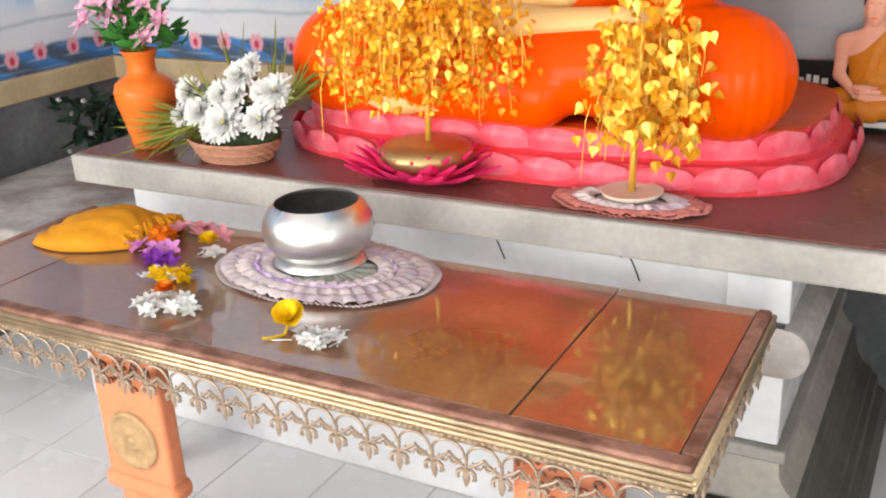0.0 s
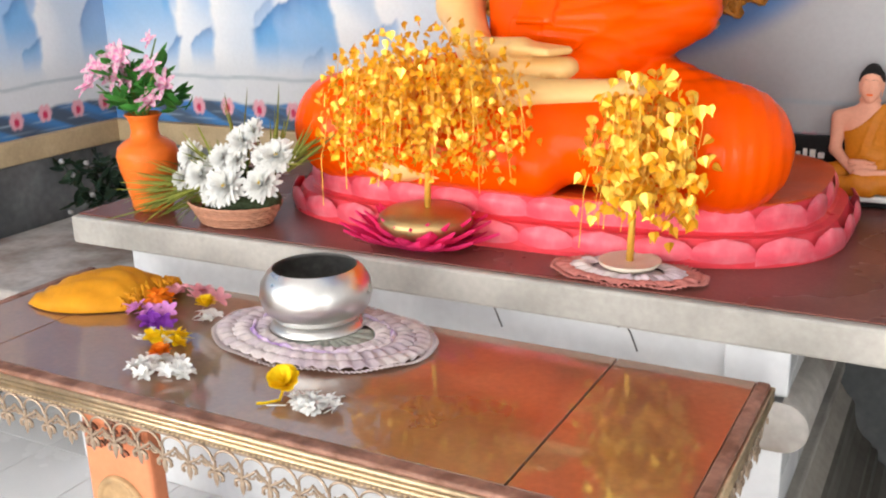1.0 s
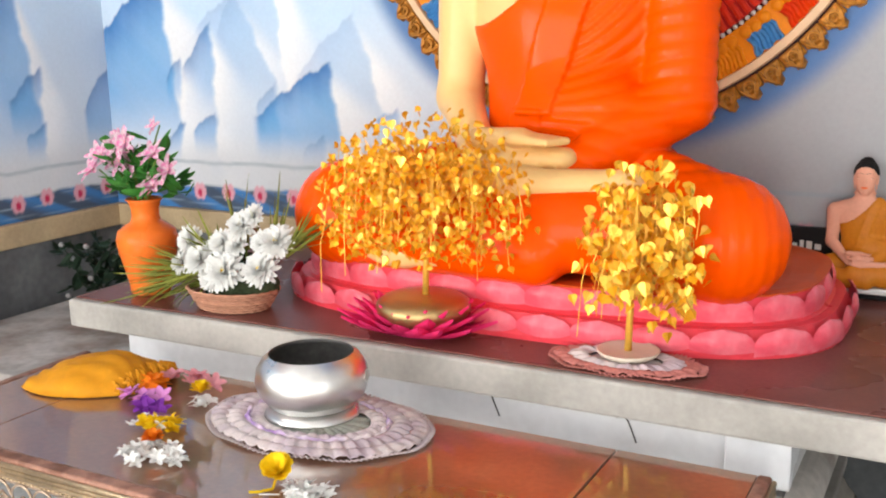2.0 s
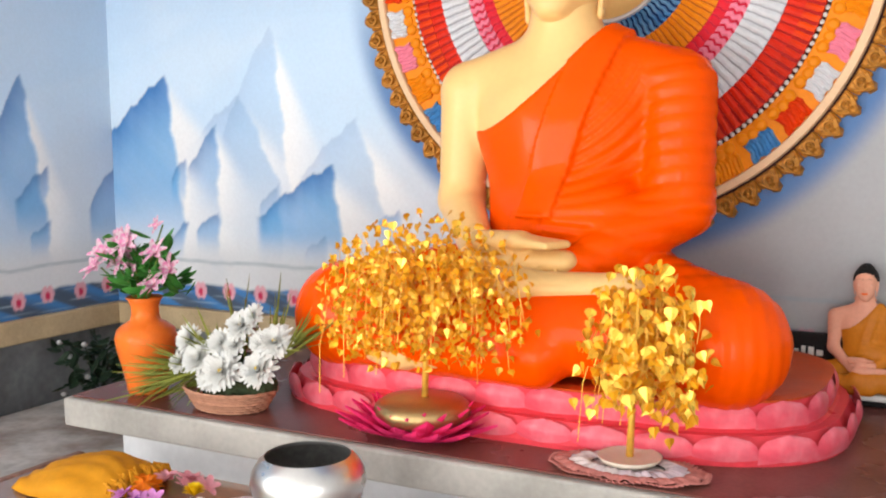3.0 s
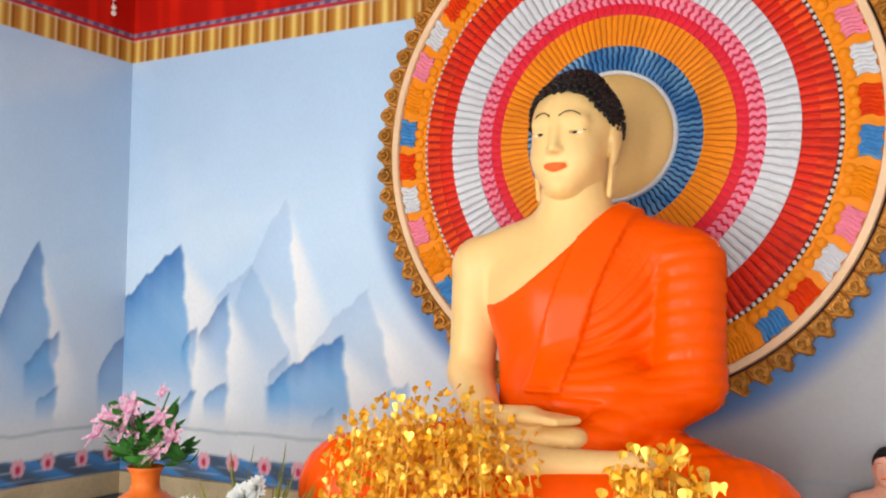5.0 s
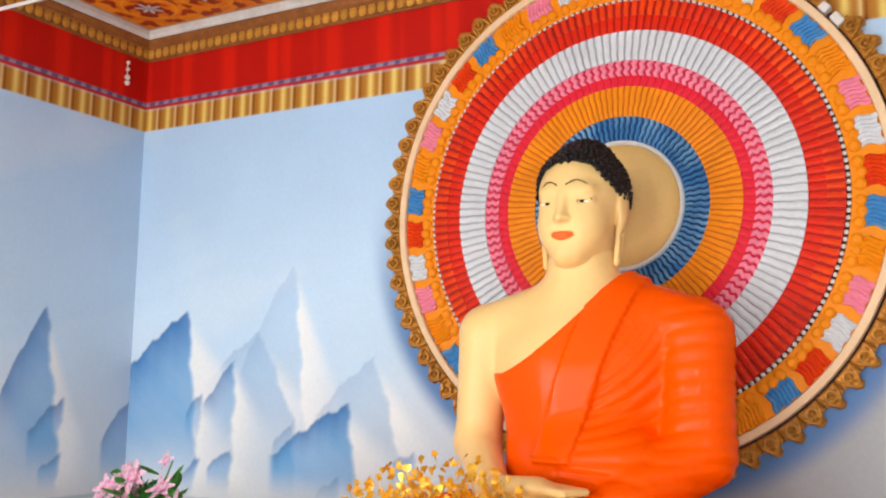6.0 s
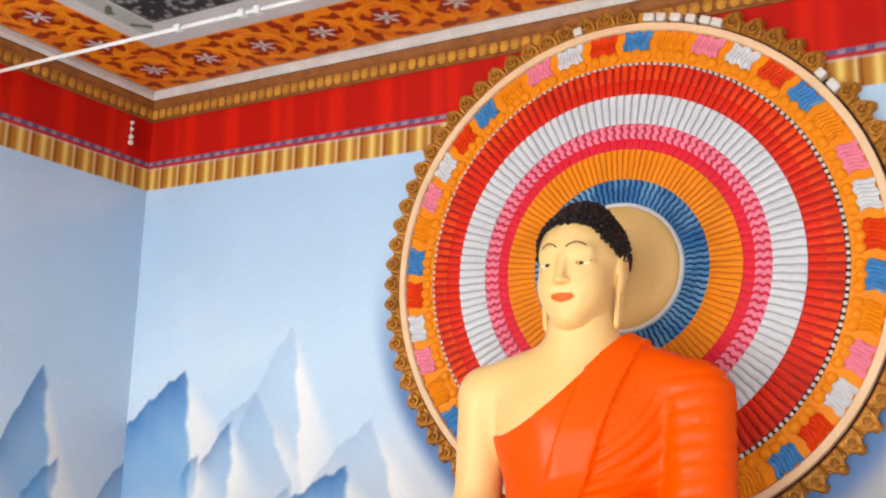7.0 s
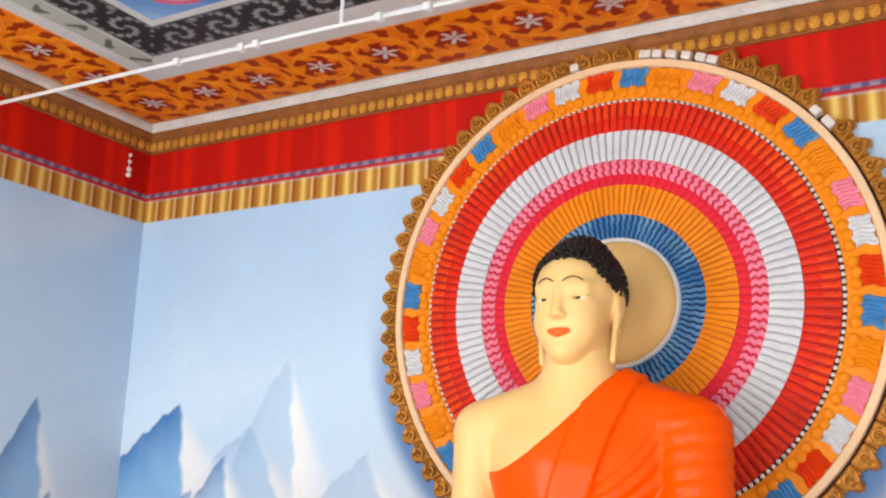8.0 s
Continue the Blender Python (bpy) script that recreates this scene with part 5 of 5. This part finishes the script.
# ---- things on the altar ledge
LEDGE = 0.867
M["gold_leaf"] = surface("gilt_leaf", (1.0, 0.63, 0.075), 0.24, metal=0.45, spec=0.6, var=0.12, scale=60, bump=0.1, per_piece=0.14)
M["gold_wire"] = surface("gilt_wire", (0.95, 0.55, 0.09), 0.35, metal=0.5, var=0.15, scale=60)
M["gold_fill"] = surface("gilt_leaf_deep", (1.0, 0.50, 0.018), 0.28, metal=0.2, spec=0.5, var=0.15, scale=60, bump=0.1, island=0.25, transl=0.25)
M["brass_pot"] = surface("satin_brass", (0.48, 0.33, 0.15), 0.36, metal=0.9, var=0.12, scale=8, fine=150, bump=0.05)
M["pink_cloth"] = surface("magenta_satin", (0.92, 0.045, 0.22), 0.4, var=0.15, scale=20, bump=0.1, per_piece=0.15, transl=0.35)
M["vase_orange"] = surface("orange_glazed_clay", (0.78, 0.17, 0.025), 0.25, var=0.1, scale=6, fine=60, bump=0.06)
M["wicker"] = surface("pink_brown_wicker", (0.52, 0.26, 0.17), 0.6, var=0.25, scale=30, bump=0.3, per_piece=0.2)
M["leaf_green"] = surface("leaf_green", (0.07, 0.27, 0.05), 0.45, var=0.25, scale=20, bump=0.15, transl=0.2, per_piece=0.3)
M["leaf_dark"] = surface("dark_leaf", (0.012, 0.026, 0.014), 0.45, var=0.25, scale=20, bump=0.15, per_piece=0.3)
M["grass"] = surface("dry_grass", (0.28, 0.30, 0.06), 0.55, var=0.3, scale=20, bump=0.1, transl=0.2, per_piece=0.35)
M["foam"] = surface("dark_moss", (0.05, 0.07, 0.035), 0.9, var=0.4, scale=60, bump=0.8, dist=0.006)
M["lily"] = surface("lily_pink", (0.84, 0.66, 0.72), 0.5, var=0.2, scale=70, transl=0.25, per_piece=0.2, second=(0.78, 0.24, 0.46))
M["bud_brown"] = surface("brown_bud", (0.30, 0.16, 0.12), 0.6, var=0.3, scale=30)
M["lace_pink"] = surface("salmon_lace", (0.66, 0.25, 0.22), 0.8, var=0.25, scale=50, fine=260, bump=0.5, transl=0.2)
M["porcelain"] = surface("cream_plate", (0.66, 0.58, 0.48), 0.3, var=0.1, scale=8)


def heart_leaf(size):
    """A heart-shaped leaf with a long tip, hanging from the origin."""
    bm = bmesh.new()
    half = [(0.0, -0.10), (0.26, 0.04), (0.48, -0.10), (0.50, -0.34), (0.34, -0.60), (0.13, -0.84), (0.0, -1.15)]
    for s in (-1, 1):
        mid = [bm.verts.new((0, 0.0, z * size)) for _, z in half]
        out = [bm.verts.new((s * x * size, -0.16 * size * x * 2, z * size)) for x, z in half[1:-1]]
        ring = [mid[0], *out, mid[-1]]
        for k in range(1, len(ring) - 2):
            q = (mid[k], mid[k + 1], ring[k + 1], ring[k])
            bm.faces.new(q if s < 0 else q[::-1])
        t = (mid[0], mid[1], ring[1])
        bm.faces.new(t if s < 0 else t[::-1])
        t = (mid[-2], mid[-1], ring[-2])
        bm.faces.new(t if s < 0 else t[::-1])
    bmesh.ops.remove_doubles(bm, verts=bm.verts, dist=1e-6)
    return bm


def wire_branch(a, reach, rise, drop, turn):
    """A wire that rises from the trunk, arches over and hangs down."""
    pts = []
    for i in range(12):
        t = i / 11
        r = reach * (1 - (1 - t) ** 1.8)
        z = rise * math.sin(math.pi * min(1.0, t * 0.62 + 0.02)) - drop * max(0, t - 0.45) ** 1.4 * 2.2
        b = a + turn * t
        pts.append(Vector((r * math.cos(b), r * math.sin(b), z)))
    return pts


def gilt_tree(name, x, y, z, label, height, spread, branches, singles, fill, size, seed, deep, rise, drop, lean=0.0):
    """A small gilt bodhi tree: trunk, arching wires, hanging heart leaves."""
    tree = thing(name, x, y, z, label, "gilt tree")
    rng = random.Random(seed)
    part("trunk", tube(bmesh.new(), [(0, 0, 0), (0.004, 0, height * 0.5), (-0.002, 0.003, height)], [0.009, 0.008, 0.006], 8), M["gold_wire"], tree, "thin gilt trunk", True)
    wires = []
    for i in range(branches):
        a = 2 * math.pi * i / branches * 2.39996 * branches / 6.28318 % (2 * math.pi)
        reach = spread * rng.uniform(0.35, 1.0)
        pts = [Vector((0, 0, height * rng.uniform(0.55, 1.0))) + Vector((p.x + lean * min(1, p.z * 6 + 0.3), p.y * deep, p.z)) for p in wire_branch(a, reach, rise * rng.uniform(0.55, 1.1), drop * rng.uniform(0.5, 1.15), rng.uniform(-0.5, 0.5))]
        wires.append(pts)
        part("branch", tube(bmesh.new(), pts, 0.0010, 4), M["gold_wire"], tree)
    def spot():
        if rng.random() < 0.62:
            a, r, w = rng.uniform(0, 2 * math.pi), rng.random() ** 0.45, rng.uniform(-0.75, 1.0)
            ring = math.sqrt(1 - w * w * 0.92)
            up = (rise * 1.0 if w > 0 else 0.72 * drop) * w * (0.45 + 0.55 * r)
            return Vector((lean + spread * r * ring * math.cos(a), deep * spread * r * ring * math.sin(a), height + 0.02 + up))
        pts = rng.choice(wires)
        t = rng.uniform(2.5, len(pts) - 1.001)
        k = int(t)
        p = pts[k].lerp(pts[k + 1], t - k)
        return p + Vector((rng.gauss(0, 0.016), rng.gauss(0, 0.016), rng.uniform(-0.03, 0.015)))
    meshes = [None] * 3
    for i in range(singles):
        k = i % 3
        s = size * (0.85, 1.0, 1.2)[k]
        place = Matrix.Translation(spot()) @ pose(0, 0, 0, rng.gauss(0, 16), rng.gauss(0, 20), rng.gauss(10, 45))
        ob = shared(meshes[k], heart_leaf(s) if meshes[k] is None else None, "leaf", M["gold_leaf"], tree, place)
        meshes[k] = meshes[k] or ob
    verts, faces = [], []
    proto = heart_leaf(size * 0.9)
    proto.verts.index_update()
    pv, pf = [v.co.copy() for v in proto.verts], [[v.index for v in f.verts] for f in proto.faces]
    proto.free()
    for i in range(fill):
        m = Matrix.Translation(spot()) @ pose(0, 0, 0, rng.uniform(-60, 60), rng.uniform(-60, 60), rng.uniform(0, 360))
        n = len(verts)
        verts += [(m @ v)[:] for v in pv]
        faces += [[n + k for k in f] for f in pf]
    tagged(link_mesh("foliage", verts, faces, [M["gold_fill"]], tree, smooth=False), kind="stuff")
    return tree


gilt_tree("gilt_tree", -1.200, 2.10, 0.968, "gilt wire bodhi tree with hanging heart-shaped leaves in a brass pot", 0.20, 0.296, 70, 298, 1700, 0.0195, 8, 0.72, 0.25, 0.24)
gilt_tree("gilt_tree", -0.668, 2.10, 0.892, "gilt bodhi tree with broad heart-shaped leaves on a lace mat", 0.20, 0.15, 40, 260, 420, 0.027, 19, 0.85, 0.24, 0.24, 0.03)

pot = thing("brass_pot", -1.208, 2.10, 0.890, "flat round satin brass pot on a pink cloth lotus", "pot")
part("body", lathe(bmesh.new(), [(0, 0), (0.072, 0.0), (0.100, 0.012), (0.119, 0.030), (0.123, 0.045), (0.118, 0.060), (0.100, 0.072), (0.060, 0.077), (0, 0.078)], 44), M["brass_pot"], pot, smooth=True)

flower = thing("cloth_lotus", -1.215, 2.082, LEDGE, "magenta satin lotus flower with pointed petals", "lotus ornament")
for ring, (n, length, width, cup, base) in enumerate(((17, 0.150, 0.080, 0.02, 0.07), (17, 0.125, 0.074, 0.22, 0.065), (15, 0.095, 0.064, 0.48, 0.055))):
    rows = []
    for i in range(6):
        t = i / 5
        half = width / 2 * (math.sin(math.pi * (0.18 + 0.5 * t)) if t < 0.55 else (1 - t) / 0.45 * 0.99 + 0.01)
        rows.append([(base + length * t, half * s, 0.004 + length * (cup * t + 0.28 * t * t) + 0.012 * s * s * math.sin(2.6 * t)) for s in (-1, -0.5, 0, 0.5, 1)])
    bm = sheet(bmesh.new(), rows)
    first = None
    for i in range(n):
        a = 2 * math.pi * (i + 0.5 * (ring % 2)) / n
        place = Matrix.Diagonal((1, 0.54, 1, 1)) @ Matrix.Rotation(a + random.uniform(-0.06, 0.06), 4, "Z")
        place.translation = (0, 0, 0.002 + 0.004 * ring)
        ob = shared(first, bm, "petal", M["pink_cloth"], flower, place)
        first = first or ob
part("core", lathe(bmesh.new(), [(0.085, 0.001), (0.095, 0.012), (0.08, 0.021), (0, 0.022)], 24, Matrix.Diagonal((1, 0.55, 1, 1))), M["pink_cloth"], flower)

lace_mat("lace_mat", -0.664, 2.075, LEDGE, 0.168, "small round white and salmon lace mat", [
    (0.125, 0.170, 0.009, 20, M["lace_pink"], "salmon outer flounce"), (0.085, 0.135, 0.014, 17, M["lace"], ""), (0.0, 0.09, 0.004, 9, M["lace"], "")], 80, M["lace_pink"], 0.52, 6)
plate = thing("shallow_dish", -0.666, 2.095, LEDGE + 0.006, "shallow cream dish holding the gilt tree", "dish")
part("dish", lathe(bmesh.new(), [(0, 0), (0.045, 0), (0.066, 0.012), (0.073, 0.022), (0.070, 0.023), (0.060, 0.018), (0, 0.018)], 36), M["porcelain"], plate, smooth=True)

# vase with lilies
vase = thing("flower_vase", -2.170, 2.12, LEDGE, "tall orange clay vase with pink lilies", "vase")
part("body", lathe(bmesh.new(), [(0, 0), (0.056, 0), (0.060, 0.006), (0.062, 0.03), (0.073, 0.080), (0.086, 0.130), (0.091, 0.165), (0.085, 0.190), (0.064, 0.207), (0.045, 0.217), (0.040, 0.235), (0.041, 0.260), (0.048, 0.277), (0.056, 0.285), (0.052, 0.288), (0.040, 0.274), (0.036, 0.25), (0, 0.25)], 44), M["vase_orange"], vase, smooth=True)
rng = random.Random(12)


def leaf_blade(length, width, bend):
    rows = []
    for i in range(6):
        t = i / 5
        half = width / 2 * math.sin(math.pi * (0.1 + 0.88 * t)) ** 0.9
        rows.append([(length * t * math.cos(bend * t), s * half, length * t * math.sin(bend * t) * 0.6 + 0.3 * half * abs(s)) for s in (-1, 0, 1)])
    return sheet(bmesh.new(), rows)


leaf_first = [None] * 3
for i in range(170):
    k = i % 3
    p = Vector((max(-0.13, min(0.14, rng.gauss(0.012, 0.062))), rng.gauss(0, 0.035), 0.295 + rng.uniform(0.0, 0.19) * rng.random() ** 0.5))
    place = Matrix.Translation(p) @ pose(0, 0, 0, rng.uniform(-40, 40), rng.uniform(-50, 20), rng.uniform(0, 360))
    ob = shared(leaf_first[k], leaf_blade(0.052 + 0.010 * k, 0.026 + 0.005 * k, 0.5) if leaf_first[k] is None else None, "leaf", M["leaf_green"], vase, place)
    leaf_first[k] = leaf_first[k] or ob
first = None
lilies = [(-0.061, 0.449), (-0.091, 0.398), (-0.150, 0.375), (0.127, 0.382), (0.068, 0.334), (0.119, 0.431), (0.070, 0.505), (-0.02, 0.46), (-0.13, 0.42), (-0.03, 0.40)]
for k, (dx, dz) in enumerate(lilies):
    dx, dy = dx * 0.90 + 0.024, -0.05 + 0.03 * math.sin(k * 2.3)
    part("stem", tube(bmesh.new(), [(0, 0, 0.26), (dx * 0.4, dy * 0.5, 0.26 + (dz - 0.26) * 0.5), (dx, dy + 0.02, dz)], 0.0025, 5), M["stem"], vase)
    head = Matrix.Translation((dx, dy, dz)) @ pose(0, 0, 0, rng.uniform(40, 80), rng.uniform(-35, 35), 0)
    n, size = (9, 1.0) if k != 6 else (6, 0.6)
    for i in range(n):
        place = head @ Matrix.Rotation(2 * math.pi * i / n, 4, "Z") @ Matrix.Rotation(-0.25 - 0.3 * (i % 2), 4, "Y") @ Matrix.Diagonal((size, size, size, 1))
        ob = shared(first, petal_piece(0.050, 0.021, 0.1, -0.2) if first is None else None, "petal", M["lily"], vase, place)
        first = first or ob
    bm = bmesh.new()
    bmesh.ops.create_icosphere(bm, subdivisions=1, radius=0.007 * size, matrix=head)
    part("flower_centre", bm, M["petal_pink"], vase)

# basket of chrysanthemums
basket = thing("flower_basket", -1.823, 2.09, LEDGE, "low wicker basket of white chrysanthemums and dry grass", "flower basket")
part("tub", lathe(bmesh.new(), [(0, 0), (0.098, 0), (0.108, 0.004), (0.142, 0.055), (0.146, 0.058), (0.138, 0.056), (0.10, 0.012), (0, 0.012)], 40, Matrix.Diagonal((1, 0.72, 1, 1))), M["wicker"], basket)
for k in range(7):
    z, r = 0.006 + 0.0085 * k, 0.110 + 0.0055 * k
    ring = [((r + 0.002 * math.sin(22 * a + math.pi * (k % 2))) * math.cos(a), 0.72 * (r + 0.002 * math.sin(22 * a + math.pi * (k % 2))) * math.sin(a), z) for a in np.linspace(0, 2 * math.pi, 89)]
    part("wicker_strand", tube(bmesh.new(), ring, 0.0048, 5), M["wicker"], basket)
bm = bmesh.new()
bmesh.ops.create_icosphere(bm, subdivisions=3, radius=1, matrix=Matrix.Translation((0.02, 0.01, 0.075)) @ Matrix.Diagonal((0.125, 0.070, 0.085, 1)))
for v in bm.verts:
    v.co += Vector((1, 1, 1)) * 0.010 * noise.noise(v.co * 30)
part("moss", bm, M["foam"], basket, "dark moss and foliage")
mums = [(-0.105, 1.059, 0.042), (-0.047, 1.014, 0.046), (0.046, 0.991, 0.054), (0.153, 1.001, 0.050), (0.088, 1.114, 0.042), (0.128, 1.145, 0.030), (0.197, 1.077, 0.048), (0.016, 1.061, 0.038), (-0.139, 0.991, 0.032), (0.065, 1.06, 0.036), (0.155, 1.07, 0.036), (-0.01, 0.965, 0.034)]
for k, (dx, z, r) in enumerate(mums):
    dz = z - LEDGE
    dy = -0.035 - 0.05 * (1 - abs(dx - 0.03) / 0.25) * (1 if dz < 0.17 else 0.3)
    part("stem", tube(bmesh.new(), [(dx * 0.5, 0, 0.06), (dx, dy + 0.02, dz)], 0.003, 5), M["stem"], basket)
    head = Matrix.Translation((dx, dy, dz)) @ pose(0, 0, 0, 62 + rng.uniform(-12, 12), rng.uniform(-20, 20) + 60 * dx, 0) @ Matrix.Diagonal((r / 0.05, r / 0.05, r / 0.05, 1))
    bloom = bmesh.new()
    for layer, (n, length, lift) in enumerate(((24, 0.058, 0.12), (22, 0.053, -0.18), (19, 0.046, -0.50), (14, 0.036, -0.80), (9, 0.025, -1.1))):
        for i in range(n):
            place = head @ Matrix.Rotation(2 * math.pi * (i + 0.5 * (layer % 2)) / n + rng.uniform(-0.09, 0.09), 4, "Z") @ Matrix.Rotation(lift + rng.uniform(-0.16, 0.16), 4, "Y") @ Matrix.Diagonal((rng.uniform(0.88, 1.06), 1, 1, 1))
            one = petal_piece(length, 0.0165, 0.10, 0.1)
            one.transform(place)
            flat = bpy.data.meshes.new("petal")
            one.to_mesh(flat)
            one.free()
            bloom.from_mesh(flat)
            bpy.data.meshes.remove(flat)
    part("flower_head", bloom, M["petal_white"], basket, "full white chrysanthemum head")
    if r > 0.04:
        bm = bmesh.new()
        bmesh.ops.create_icosphere(bm, subdivisions=1, radius=0.006, matrix=head @ Matrix.Translation((0, 0, 0.014)))
        part("flower_centre", bm, M["petal_yellow"], basket)
blade_first = [None] * 3


def grass_tuft(x, y, z, dx, dy, dz, n, spread, droop):
    for i in range(n):
        k = i % 3
        if blade_first[k] is None:
            rows = []
            for j in range(8):
                t = j / 7
                half = 0.0042 * (1 - t) ** 0.6 + 0.0004
                rows.append([(t, s * half / (0.9 + 0.1 * k), (0.10, 0.02, -0.16)[k] * t * t) for s in (-1, 0, 1)])
            blade_first[k] = part("grass_blade", sheet(bmesh.new(), rows), M["grass"], basket)
            ob = blade_first[k]
        else:
            ob = new("grass_blade", blade_first[k].data)
            ob.parent = basket
        way = Vector((dx + rng.gauss(0, spread), dy + rng.gauss(0, spread), dz + rng.gauss(0, spread)))
        q = way.to_track_quat("X", "Z").to_matrix().to_4x4()
        ob.matrix_basis = Matrix.Translation((x + rng.gauss(0, 0.01), y + rng.gauss(0, 0.01), z + rng.gauss(0, 0.008))) @ q @ Matrix.Rotation(rng.uniform(-1.2, 1.2), 4, "X") @ Matrix.Diagonal((way.length, 0.95, way.length * droop, 1))


grass_tuft(-0.10, -0.03, 0.10, -0.20, -0.04, -0.045, 48, 0.038, 1.6)
grass_tuft(-0.10, -0.02, 0.12, -0.13, -0.05, 0.02, 30, 0.032, 1.7)
grass_tuft(-0.08, -0.02, 0.08, -0.10, -0.06, -0.06, 14, 0.025, 1.0)
grass_tuft(0.04, 0.01, 0.16, 0.0, -0.02, 0.18, 12, 0.03, 1.2)
grass_tuft(0.13, 0.01, 0.18, 0.05, 0.0, 0.16, 8, 0.03, 1.2)
grass_tuft(0.20, -0.01, 0.18, 0.13, -0.02, 0.08, 26, 0.028, 1.2)
grass_tuft(-0.02, -0.03, 0.16, -0.05, -0.04, 0.07, 18, 0.03, 0.8)
bm = bmesh.new()
bmesh.ops.create_icosphere(bm, subdivisions=2, radius=1, matrix=Matrix.Translation((0.115, -0.02, 0.215)) @ Matrix.Diagonal((0.016, 0.016, 0.032, 1)))
part("seed_head", bm, M["bud_brown"], basket, "brown dried bud", True)

# shaded plant on the bench behind the vase; the shade is mixed into its leaf and bud colours
plant = thing("potted_plant", -2.86, 2.56, 0.60, "dark leafy plant with a few white buds on the bench", "plant")
part("pot", lathe(bmesh.new(), [(0, 0), (0.05, 0), (0.065, 0.07), (0.07, 0.08), (0.062, 0.08), (0, 0.07)], 24), M["dark_wood"], plant, smooth=True)
first = None
for i in range(110):
    p = Vector((rng.gauss(0, 0.065), rng.gauss(0, 0.05), 0.10 + rng.uniform(0, 0.19)))
    place = Matrix.Translation(p) @ pose(0, 0, 0, rng.uniform(-60, 60), rng.uniform(-60, 60), rng.uniform(0, 360))
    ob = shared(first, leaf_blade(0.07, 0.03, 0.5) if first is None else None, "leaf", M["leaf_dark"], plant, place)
    first = first or ob
# white buds, greyed in colour for the shade they stand in
M["bud_shaded"] = surface("shaded_white_bud", (0.30, 0.29, 0.29), 0.6, var=0.2, scale=30)
for dx, dz in ((-0.12, 0.276), (-0.07, 0.228), (0.01, 0.28), (0.02, 0.16), (-0.11, 0.08)):
    bm = bmesh.new()
    bmesh.ops.create_icosphere(bm, subdivisions=2, radius=1, matrix=Matrix.Translation((dx, -0.08, dz)) @ Matrix.Diagonal((0.012, 0.011, 0.010, 1)))
    part("bud", bm, M["bud_shaded"], plant, smooth=True)
    part("stem", tube(bmesh.new(), [(0, 0, 0.08), (dx * 0.7, -0.05, dz * 0.6), (dx, -0.078, dz)], 0.002, 5), M["leaf_dark"], plant)

# small statue, its stand and the black board behind
M["small_robe"] = surface("ochre_robe_paint", (0.56, 0.19, 0.015), 0.35, var=0.12, scale=14, bump=0.06)
M["small_skin"] = surface("pinkish_skin_paint", (0.74, 0.36, 0.25), 0.4, var=0.08, scale=14, bump=0.06)
ledge2 = tagged(part("black_ledge", boxed(-0.47, 1.1, 2.885, 2.962, LEDGE, 0.885, 0.003), M["black_board"]), "thin black stone ledge at the foot of the wall", "ledge")
stand = tagged(part("white_stand", boxed(-0.41, -0.02, 2.86, 2.97, 0.887, 0.905, 0.006), M["plaster"]), "white painted stand under the small statue", "stand")
small = seated_statue("small_statue", pose(-0.262, 2.925, 0.904) @ Matrix.Diagonal((0.245, 0.16, 0.268, 1)), M["small_skin"], M["small_robe"], M["hair"], 0.018)
tagged(small, "small seated statue with pinkish skin and ochre robe", "statue")
board = tagged(part("black_board", boxed(-0.62, 1.1, 2.945, 2.960, 0.950, 1.050, 0.003), M["black_board"]), "long black board with rows of pale lettering", "board")
bx = -0.56
k = 0
while bx < 0.3:
    w = 0.010 + 0.008 * abs(math.sin(3.7 * k))
    if k % 5 != 4:
        ob = part("letter_bar", boxed(bx, bx + w, 2.9432, 2.9446, 0.985, 0.985 + 0.022 + 0.006 * math.sin(2.2 * k), 0.0), M["cement_white"], board)
        ob.matrix_parent_inverse = board.matrix_world.inverted()
    bx += w + 0.007
    k += 1
# ---- floor tiles, 30 cm
tile_first = None
for i in range(-11, 8):
    for j in range(-4, 15):
        x, y = -0.273 + 0.30 * i - 0.004, 2.0 - 0.30 * (j + 1)
        if x > EX or x + 0.3 < WX:
            continue
        ob = shared(tile_first, boxed(0.0015, 0.2985, 0.0015, 0.2985, -0.006, 0.0, 0.001, 1) if tile_first is None else None, "tile", M["tile"], floor, Matrix.Translation((x, y, 0)))
        tile_first = tile_first or ob
